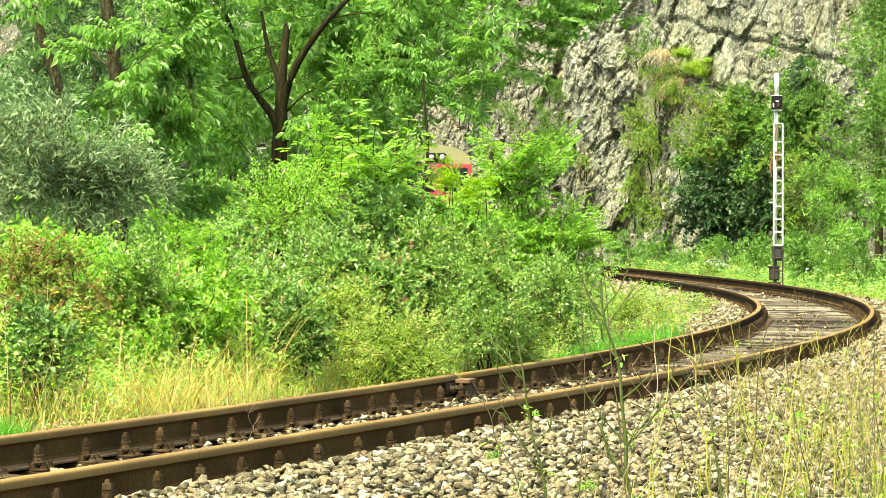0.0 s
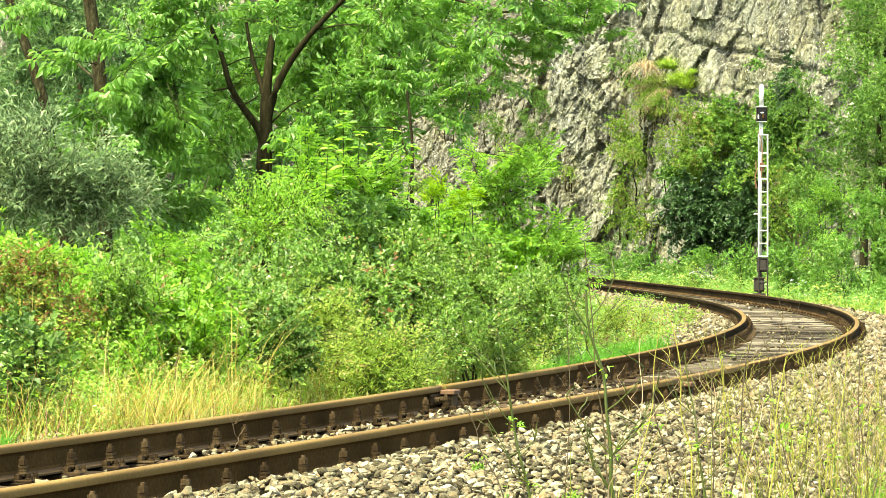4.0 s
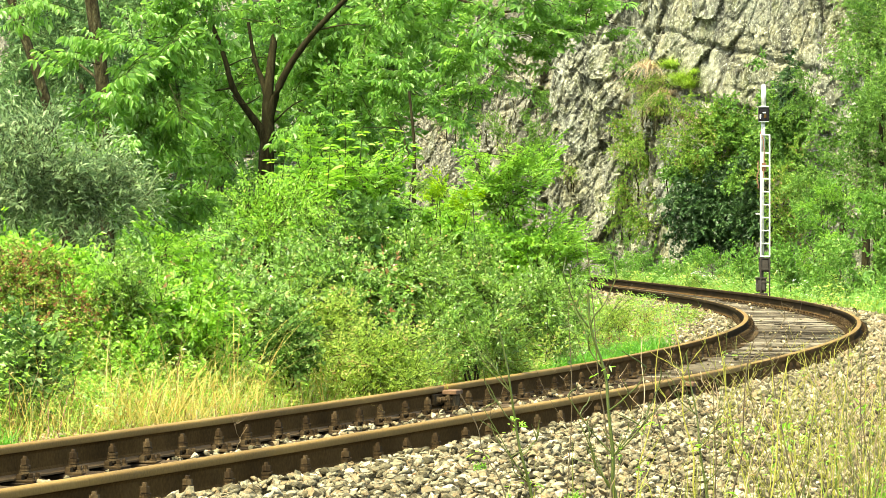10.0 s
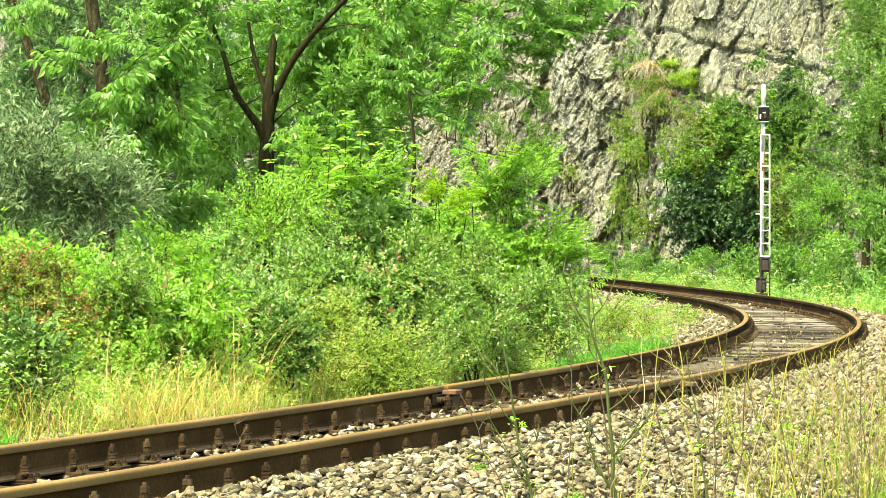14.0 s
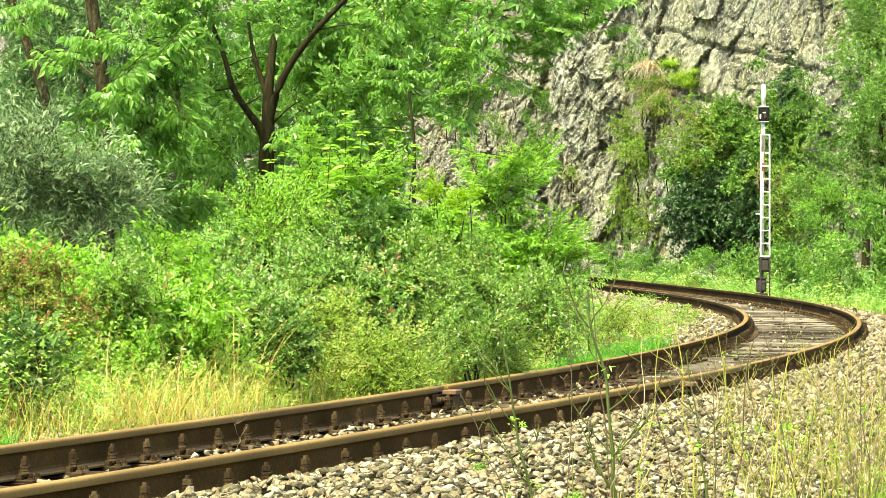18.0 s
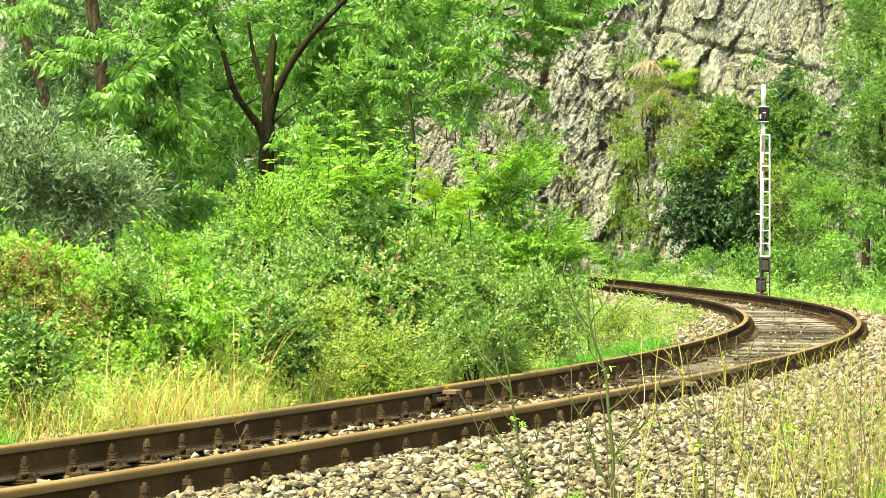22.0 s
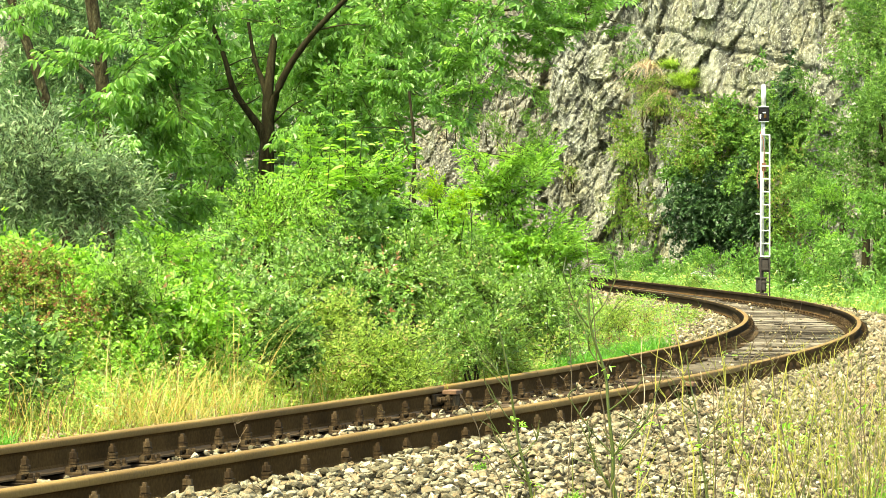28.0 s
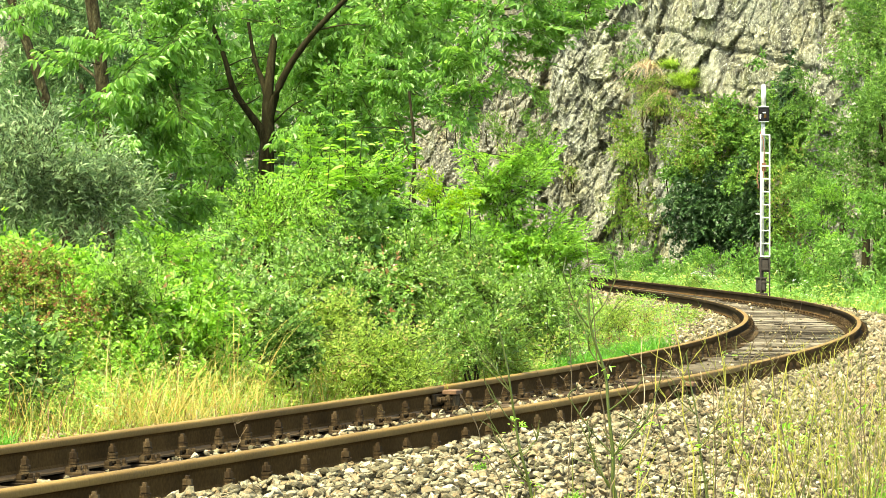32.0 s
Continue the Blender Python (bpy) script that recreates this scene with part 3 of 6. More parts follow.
# ---- the line: a left-hand curve, given by its curvature ----
GAUGE = 1.505
STEP = 0.25
ARC = np.arange(-14.0, 330.0, STEP)
BEND = np.interp(ARC, [0, 20, 40, 70, 86, 100, 160, 330], [0.00238, 0.00755, 0.00666, 0.00038, 0.0004, 0.003, 0.0045, 0.004])
HEAD = np.concatenate([[0], np.cumsum((BEND[1:] + BEND[:-1]) / 2 * STEP)])
HEAD += 1.27058 - np.interp(-3.0, ARC, HEAD)
LX = np.concatenate([[0], np.cumsum((np.cos(HEAD[1:]) + np.cos(HEAD[:-1])) / 2 * STEP)])
LY = np.concatenate([[0], np.cumsum((np.sin(HEAD[1:]) + np.sin(HEAD[:-1])) / 2 * STEP)])
LX += -2.26813 - np.interp(-3.0, ARC, LX)
LY += 15.07772 - np.interp(-3.0, ARC, LY)
RAIL_TOP, CANT = 0.178, 0.012


def line(s, off=0.0):
    """Place and heading at s metres along the outer rail, off metres towards the inside of the curve."""
    x, y, h = np.interp(s, ARC, LX), np.interp(s, ARC, LY), np.interp(s, ARC, HEAD)
    return x - np.sin(h) * off, y + np.cos(h) * off, h


def offset_of(x, y):
    """How far points lie to the inside of the outer rail, and their s."""
    x, y = np.asarray(x, float), np.asarray(y, float)
    sel = slice(0, None, 6)
    d = (x[..., None] - LX[sel]) ** 2 + (y[..., None] - LY[sel]) ** 2
    i = d.argmin(-1) * 6
    h = HEAD[i]
    return -(x - LX[i]) * np.sin(h) + (y - LY[i]) * np.cos(h), ARC[i]


def ground_z(x, y):
    """The ballast bed, its shoulders and the land on both sides."""
    o, s = offset_of(x, y)
    z = np.interp(o, [-60, -14, -6, -3.2, -1.3, -0.5, 2.0, 2.9, 4.2, 9, 30, 80], [3.0, 0.3, -0.22, -0.3, -0.10, -0.045, -0.07, -0.16, -0.35, -0.25, 0.2, 1.5])
    return z


def ground():
    xs = np.concatenate([[-3000, -900, -300, -120, -70], np.arange(-45, 46, 0.75), [70, 120, 300, 900, 3000]])
    ys = np.concatenate([[-3000, -900, -300, -100, -40, -10], np.arange(2, 130, 0.75), np.arange(130, 260, 3), [300, 500, 1200, 4000]])
    X, Y = np.meshgrid(xs, ys)
    Z = ground_z(X, Y)
    Z += np.array([[0.04 * noise.noise(Vector((a * 0.7, b * 0.7, 0))) for a in xs] for b in ys])
    w = len(xs)
    f = [(j * w + i, j * w + i + 1, (j + 1) * w + i + 1, (j + 1) * w + i) for j in range(len(ys) - 1) for i in range(w - 1)]
    me = mesh_of("ground", np.stack([X, Y, Z], -1).reshape(-1, 3), f, [M["soil"]], None, True)
    tagged(new("ground", me), "soil and low growth beside a railway line", "ground", kind="structure")


ground()


BED_O = [-3.4, -2.6, -1.4, -0.6, 0.0, 0.3, 0.75, 1.2, 1.5, 2.1, 2.7, 3.1]
BED_H = [-0.33, -0.20, -0.075, -0.03, -0.03, -0.06, -0.07, -0.06, -0.04, -0.06, -0.13, -0.22]


def ballast_bed():
    """The gravel body under the track, on which the loose stones lie."""
    s = np.concatenate([np.arange(-12, 120, 0.5), np.arange(120, 325, 2.5)])
    offs = BED_O
    hs = BED_H
    V = []
    for k in s:
        for o, h in zip(offs, hs):
            x, y, _ = line(k, o)
            V.append((x, y, h + 0.02 * noise.noise(Vector((x * 2, y * 2, 3)))))
    w = len(offs)
    f = [(j * w + i + 1, j * w + i, (j + 1) * w + i, (j + 1) * w + i + 1) for j in range(len(s) - 1) for i in range(w - 1)]
    me = mesh_of("ballast_bed", V, f, [M["gravel"]], None, True)
    return tagged(new("ballast_bed", me), "pale crushed limestone ballast under the railway track", "ballast", kind="structure")


BED = ballast_bed()


def bed_height(o):
    return np.interp(o, BED_O, BED_H)


# ---- the track ----
track = thing("railway_track", (0, 0, 0), "curved railway track with rusty rails on weathered wooden sleepers", "railway track")
# half a rail's section, from the foot up to the head
RAIL_HIGH = 0.184
RAIL_HALF = [(0.07, 0.0), (0.07, 0.010), (0.024, 0.026), (0.0085, 0.04), (0.008, 0.119), (0.013, 0.133), (0.0335, 0.139), (0.0355, 0.143), (0.0355, 0.165), (0.0345, 0.172), (0.0305, 0.178), (0.023, 0.182), (0.012, 0.1836), (0.0, 0.184)]


def rail(s0, s1, off, top, name_label, dark_inside=False):
    section = RAIL_HALF + [(-a, b) for a, b in RAIL_HALF[-2::-1]]
    s = np.concatenate([np.arange(s0, min(s1, 110.0), 0.5), np.arange(110.0, s1, 2.0), [s1]]) if s1 > 110 else np.append(np.arange(s0, s1, 0.5), s1)
    V, F, I = [], [], []
    n = len(section)
    for k in s:
        for a, b in section:
            x, y, h = line(k, off + a)
            V.append((x, y, top - RAIL_HIGH + b))
    for j in range(len(s) - 1):
        for i in range(n - 1):
            F.append((j * n + i, (j + 1) * n + i, (j + 1) * n + i + 1, j * n + i + 1))
            # inner head face and sides past the bend hold dark reflections as colour
            I.append(1 if min(section[i][1], section[i + 1][1]) > (0.138 if s[j] < 15 else 0.1765 if s[j] < 42 else 0.1828) and not (dark_inside and section[i][0] > 0.024) else 2 if max(section[i][1], section[i + 1][1]) < 0.03 and s[j] < 27 else 3 if s[j] > 27 and section[i][1] > 0.012 else 0)
        F.append((j * n + n - 1, (j + 1) * n + n - 1, (j + 1) * n, j * n))
        I.append(0)
    F.append(tuple(range(n)))
    F.append(tuple(range((len(s) - 1) * n, len(s) * n))[::-1])
    I += [0, 0]
    me = mesh_of("rail", V, F, [M["rail_side"], M["rail_top"], M["rail_foot"], M["rail_shade"]], I)
    me.polygons.foreach_set("use_smooth", np.array([k == 1 for k in I]))
    part("rail", me, track, None, name_label)


JOINT_IN, JOINT_OUT = 10.35, 11.85
OUT_TOP = RAIL_TOP + CANT * GAUGE
for a, b in ((-12, JOINT_IN - 0.004), (JOINT_IN + 0.004, 318)):
    rail(a, b, GAUGE, RAIL_TOP, "rusty steel rail with a worn golden-brown head")
for a, b in ((-12, JOINT_OUT - 0.004), (JOINT_OUT + 0.004, 318)):
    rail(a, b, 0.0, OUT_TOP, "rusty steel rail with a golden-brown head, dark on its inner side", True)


def sleeper_mesh(seed, mat="sleeper"):
    r = np.random.default_rng(seed)
    bm = bmesh.new()
    bmesh.ops.create_grid(bm, x_segments=14, y_segments=3, size=0.5)
    bmesh.ops.scale(bm, vec=(2.5, 0.25, 1), verts=bm.verts)
    ext = bmesh.ops.extrude_face_region(bm, geom=bm.faces[:])
    bmesh.ops.translate(bm, vec=(0, 0, -0.15), verts=[v for v in ext["geom"] if isinstance(v, bmesh.types.BMVert)])
    for v in bm.verts:
        v.co.z += 0.006 * r.normal() - (0.012 if abs(v.co.y) > 0.1 and v.co.z > -0.05 else 0)
        v.co.y += 0.006 * r.normal()
        v.co.x += 0.01 * r.normal()
    bmesh.ops.recalc_face_normals(bm, faces=bm.faces)
    return from_bm("sleeper", bm, M[mat])


def bolt_mesh():
    """A clamp bolt: a coiled spring washer, a hexagonal nut and the bolt's end."""
    bm = cyl(0.027, 0.026, 0.010, (0, 0, 0), 12)
    for k in range(3):
        cyl(0.0245 - 0.001 * (k % 2), 0.0245, 0.008, (0.001 * k, 0, 0.011 + 0.0095 * k), 12, Matrix.Rotation(0.08 * (k - 1), 4, "X"), bm)
    cyl(0.0215, 0.0205, 0.024, (0, 0, 0.041), 6, None, bm)
    cyl(0.012, 0.0105, 0.014, (0, 0, 0.065), 8, None, bm)
    return from_bm("bolt", bm, M["iron"])


def clamp_mesh():
    bm = bevel_box(0.062, 0.055, 0.018, 0.005)
    bevel_box(0.02, 0.055, 0.02, 0.004, (0.024, 0, -0.014), bm)
    return from_bm("clamp", bm, M["iron"])


def plate_mesh():
    bm = bevel_box(0.345, 0.16, 0.016, 0.004)
    for sx in (-1, 1):
        bevel_box(0.03, 0.045, 0.03, 0, (sx * 0.085, 0.052, 0.02), bm)
        bevel_box(0.03, 0.045, 0.03, 0, (sx * 0.085, -0.052, 0.02), bm)
    return from_bm("base_plate", bm, M["iron"])


def screw_mesh():
    bm = cyl(0.022, 0.02, 0.012, (0, 0, 0), 10)
    bevel_box(0.022, 0.022, 0.026, 0.003, (0, 0, 0.024), bm)
    return from_bm("screw", bm, M["iron"])


SLEEPERS = [sleeper_mesh(40 + i) for i in range(5)]
STAINED = [sleeper_mesh(46 + i, "stained") for i in range(5)]
BOLT, CLAMP, PLATE, SCREW = bolt_mesh(), clamp_mesh(), plate_mesh(), screw_mesh()


def flat(x, y, z, h, lift=0.0):
    return Matrix.Translation((x, y, z)) @ Matrix.Rotation(h - math.pi / 2, 4, "Z") @ Matrix.Rotation(lift, 4, "Y")


jit = np.random.default_rng(3)
SPACING = 0.598
FIRST = 0.295 - 9 * SPACING - 4.8
for i in range(190):
    s = FIRST + i * SPACING + jit.normal(0, 0.025)
    skew = float(np.interp(s, [10, 20], [0.12, 0.0]))
    x, y, h = line(s - skew * GAUGE / 2, GAUGE / 2)
    h += skew
    z = (RAIL_TOP + OUT_TOP) / 2 - RAIL_HIGH - 0.016
    part("sleeper", (STAINED if s < 15 + 9 * jit.random() else SLEEPERS)[i % 5], track, flat(x, y, z - abs(jit.normal(0, 0.01)), h + jit.normal(0, 0.006), math.atan(CANT)))
    if s > 62:
        continue
    for off, top in ((0.0, OUT_TOP), (GAUGE, RAIL_TOP)):
        x, y, h = line(s - skew * off, off)
        base = part("base_plate", PLATE, track, flat(x, y, top - RAIL_HIGH - 0.007, h))
        if s > 42:
            continue
        for sx in (-1, 1):
            part("bolt", BOLT, base, Matrix.Translation((sx * 0.09, 0, 0.036)) @ Matrix.Rotation(jit.uniform(0, 1), 4, "Z") @ Matrix.Scale(1.2, 4))
            if s < 22 and sx > 0:
                part("clamp", CLAMP, base, Matrix.Translation((sx * 0.078, 0, 0.03)) @ Matrix.Rotation(0 if sx < 0 else math.pi, 4, "Z"))
            if s < 20 and sx > 0:
                for sy in (-1, 1):
                    part("screw", SCREW, base, Matrix.Translation((sx * 0.142, sy * 0.045, 0.008)) @ Matrix.Rotation(jit.uniform(0, 1), 4, "Z"))


def rail_joint(s, off, top):
    """Fishplates bolted over a joint, with a bridging clamp whose flat cap lies beside the head."""
    x, y, h = line(s, off)
    j = part("fishplate_joint", from_bm("fishplate_joint", bevel_box(0.03, 0.62, 0.085, 0.008, (0.026, 0, 0.065)), M["iron"]), track, flat(x, y, top - RAIL_HIGH + 0.02, h), "rusty bolted rail joint")
    part("fishplate", from_bm("fishplate", bevel_box(0.03, 0.62, 0.085, 0.008, (-0.026, 0, 0.065)), M["iron"]), j)
    for k in (-0.23, -0.08, 0.08, 0.23):
        side = Matrix.Rotation(math.pi / 2, 4, "Y")
        part("bolt", BOLT, j, Matrix.Translation((0.042, k, 0.065)) @ side)
    part("clamp_cap", from_bm("clamp_cap", bevel_box(0.11, 0.2, 0.034, 0.006, (0.1, 0, 0.116)), M["orange_iron"]), j, None, "flat rust-brown cap plate")
    part("clamp_body", from_bm("clamp_body", bevel_box(0.085, 0.16, 0.1, 0.012, (0.095, 0.01, 0.05)), M["iron"]), j)


M["orange_iron"] = surface("orange_rust", [(0.2, (0.05, 0.025, 0.01)), (0.8, (0.16, 0.088, 0.042))], 8, 60, 0.85, 0.3, 0.003)
rail_joint(JOINT_IN, GAUGE, RAIL_TOP)
rail_joint(JOINT_OUT, 0.0, OUT_TOP)

# ---- the cliff ----


def facets(p, size, amp, seed):
    """Tilted flat facets, one to each cell of a broken-up space."""
    q = Vector((p.x / size, p.y / size, p.z / size))
    at = noise.voronoi(q)[1][0]
    h = noise.noise(at * 7.3 + Vector((seed, 0, 0)))
    tilt = noise.noise_vector(at * 5.1 + Vector((0, seed, 0)))
    return amp * (h * 1.3 + (q - at).dot(tilt) * 1.5)


def joints(p, size, depth, width):
    """Crevices along the borders of the cells of a broken-up space."""
    near = noise.voronoi(Vector((p.x / size, p.y / size, p.z / size)))[0]
    return depth * math.exp(-((near[1] - near[0]) / width) ** 2)


def cliff():
    """Rock walls along the outside of the curve, with a prow that stands forward of a recess."""
    plan = np.array([(-110, 322), (-54, 270), (-26, 229), (-16, 210), (-5, 187), (1.5, 173), (5.2, 163), (5.6, 156), (4.3, 146), (3.85, 141.5), (4.3, 139.4), (5.3, 138.4), (6.4, 137.4),
                     (7.1, 135.2), (7.1, 131), (7.9, 129), (9.6, 126.6), (11.6, 123.6), (12.2, 122.4), (13.0, 122.2), (13.8, 121.4), (15.2, 119), (24, 112), (44, 104)])
    step = [4.0, 3.0, 1.5, 0.4, 0.15, 0.15, 0.4, 0.4, 0.2, 0.07, 0.07, 0.07, 0.07, 0.2, 0.1, 0.07, 0.07, 0.07, 0.1, 0.1, 0.1, 0.4, 2.0]
    pts = []
    for k in range(len(plan) - 1):
        n = max(2, int(np.linalg.norm(plan[k + 1] - plan[k]) / step[k]))
        pts.append(plan[k] + (plan[k + 1] - plan[k]) * (np.arange(n) / n)[:, None])
    pts = np.concatenate(pts + [plan[-1:]])
    px, py = pts[:, 0], pts[:, 1]
    zs = np.concatenate([np.arange(-1, 10.3, 0.08), np.arange(10.5, 26, 1.0)])
    wx, wy = np.gradient(px), np.gradient(py)
    ln = np.hypot(wx, wy) + 1e-9
    wx, wy = wx / ln, wy / ln
    k = np.ones(11) / 11
    wx, wy = np.convolve(wx, k, "same"), np.convolve(wy, k, "same")
    ln = np.hypot(wx, wy) + 1e-9
    # relief stands out towards the open end of the gorge
    nx, ny = 0.35 * wy / ln, -0.35 * wx / ln - 0.65
    ln = np.hypot(nx, ny)
    nx, ny = nx / ln, ny / ln
    W, H = len(px), len(zs)
    V = np.zeros((H, W, 3))
    for j, z in enumerate(zs):
        for i in range(W):
            p = Vector((px[i] * 1.1 - 0.3 * z, py[i] * 0.3, z * 0.5))
            w = p + noise.noise_vector(p * 0.9) * 0.2
            d = 0.6 * noise.noise(p * 0.3) + facets(w, 1.3, 0.6, 1.0) + facets(w, 0.55, 0.14, 4.0) + facets(w * 1.3, 0.26, 0.06, 9.0)
            # open joints between the blocks
            d -= joints(w, 1.0, 0.16, 0.06) + joints(w * 1.2, 0.5, 0.07, 0.07)
            # the slab beyond the gully is smoother
            d *= 1.0 - 0.5 * min(max((px[i] - 7.0) / 0.7, 0.0), 1.0)
            d += 0.1 * noise.turbulence(p * 1.6, 4, True, amplitude_scale=0.6, frequency_scale=2.1)
            if 6.9 < px[i] < 12.5:
                # a long slanting joint and a parallel one above it
                for base, cut in ((6.43, 0.4), (8.3, 0.18)):
                    gap = z - (base - 0.375 * (px[i] - 7.66) + 0.12 * noise.noise(p * 0.9))
                    d -= cut * math.exp(-(gap / 0.11) ** 2)
            lean = 0.07 * max(z - 1.5, 0)
            V[j, i] = (px[i] + nx[i] * (d - lean), py[i] + ny[i] * (d - lean), z + 0.1 * noise.noise(p * 2.3))
    V = V.reshape(-1, 3)
    f = [(j * W + i, j * W + i + 1, (j + 1) * W + i + 1, (j + 1) * W + i) for j in range(H - 1) for i in range(W - 1)]
    # the wall behind the line is browner rock; its shade is put into the colour
    me = mesh_of("cliff", V, f, [M["rock"], M["shaded_brown_rock"]], [1 if py[q[0] % W] > 150 else 0 for q in f], False)
    tagged(new("cliff", me), "rugged grey limestone cliff with ochre stains and ledges", "cliff", kind="structure")
    return V


ROCK = cliff()

# ---- the signal mast ----


def signal_mast():
    x, y = 6.326, 75.2
    gz = -0.28
    t = thing("signal_mast", (x, y, gz), "white ladder railway signal mast with dark cable cases", "signal mast")

    def box(name, size, at, mat, parent=t, label="", bevel=0.005):
        return part(name, from_bm(name, bevel_box(*size, bevel, at), M[mat]), parent, None, label)
    box("footing", (0.5, 0.5, 0.3), (-0.02, 0, 0.05), "concrete", t, "grey concrete footing", 0.03)
    for cx, zz, ww, hh in ((-0.03, 0.64, 0.20, 0.26), (0.03, 1.03, 0.20, 0.26)):
        c = box("cable_case", (ww, 0.2, hh), (cx, 0.02, zz), "grey", t, "dark grey cable case", 0.015)
        box("case_door", (ww - 0.05, 0.02, hh - 0.05), (cx, -0.09, zz), "grey", c)
        box("case_hood", (ww + 0.03, 0.24, 0.025), (cx, 0.01, zz + hh / 2 + 0.012), "grey", c)
    box("case_foot", (0.24, 0.22, 0.06), (-0.03, 0.0, 0.45), "grey")
    part("pole", from_bm("pole", cyl(0.042, 0.042, 1.05, (-0.02, 0, 0.15), 12), M["grey"], True), t, None, "grey lower pole")
    part("upper_pole", from_bm("upper_pole", cyl(0.032, 0.032, 2.1, (-0.004, 0, 1.2), 12), M["white"], True), t)
    part("neck", from_bm("neck", cyl(0.041, 0.041, 0.62, (0.008, 0, 3.25), 12), M["pale"], True), t, None, "pale grey-green neck pipe")
    part("top_tube", from_bm("top_tube", cyl(0.047, 0.047, 0.42, (0.018, 0, 4.17), 14), M["white"], True), t)
    part("tube_cap", from_bm("tube_cap", cyl(0.05, 0.03, 0.025, (0.018, 0, 4.59), 14), M["white"], True), t)
    head = box("signal_head", (0.19, 0.18, 0.27), (0.018, 0, 4.02), "black", t, "black signal lamp housing", 0.01)
    box("head_roof", (0.205, 0.2, 0.014), (0.018, 0, 4.165), "pale", head)
    box("head_sill", (0.205, 0.2, 0.014), (0.018, 0, 3.875), "pale", head)
    for sx in (-0.082, 0.118):
        box("head_post", (0.009, 0.19, 0.29), (sx, -0.01, 4.02), "grey", head)
    box("hinge_plate", (0.028, 0.02, 0.085), (-0.055, -0.1, 3.97), "white", head)
    box("latch_plate", (0.06, 0.02, 0.026), (0.02, -0.1, 4.05), "white", head)
    box("wire_cover", (0.045, 0.02, 0.07), (0.04, -0.1, 3.98), "rail_side", head)
    for sx, wide in ((-0.048, 0.027), (0.128, 0.03)):
        box("ladder_rail", (wide, 0.03, 2.42), (sx, -0.1, 2.41), "white")
        box("ladder_foot", (0.03, 0.03, 0.85), (sx, -0.1, 0.775), "grey")
    for k in range(-2, 9):
        box("rung", (0.165, 0.024, 0.026), (0.04, -0.1, 1.21 + 0.255 * k), "white" if k >= 0 else "grey", t, "", 0.004)
    box("ladder_stay", (0.19, 0.06, 0.024), (0.04, -0.06, 3.61), "pale")
    box("bracket", (0.08, 0.06, 0.03), (-0.10, -0.03, 2.05), "white")
    box("cable_box", (0.09, 0.08, 0.16), (0.02, -0.03, 2.98), "orange", t, "faded orange cable box")
    def cable(pts):
        pl = Pile()
        pl.add(*tube(pts, np.full(len(pts), 0.011), 6))
        part("cable", pl.mesh("cable", [M["orange"]], True), t, None, "faded orange cable")
    cable(limb_path((-0.10, -0.08, 3.1), (-0.10, -0.08, 2.55), 0, 0.012, 9, 5))
    cable([(0.0, -0.09, 3.75), (-0.06, -0.1, 3.66), (0.0, -0.11, 3.52), (0.02, -0.11, 3.3), (0.02, -0.08, 3.0), (0.0, -0.1, 2.75)])


signal_mast()

# ---- the train that has just gone round the bend ----


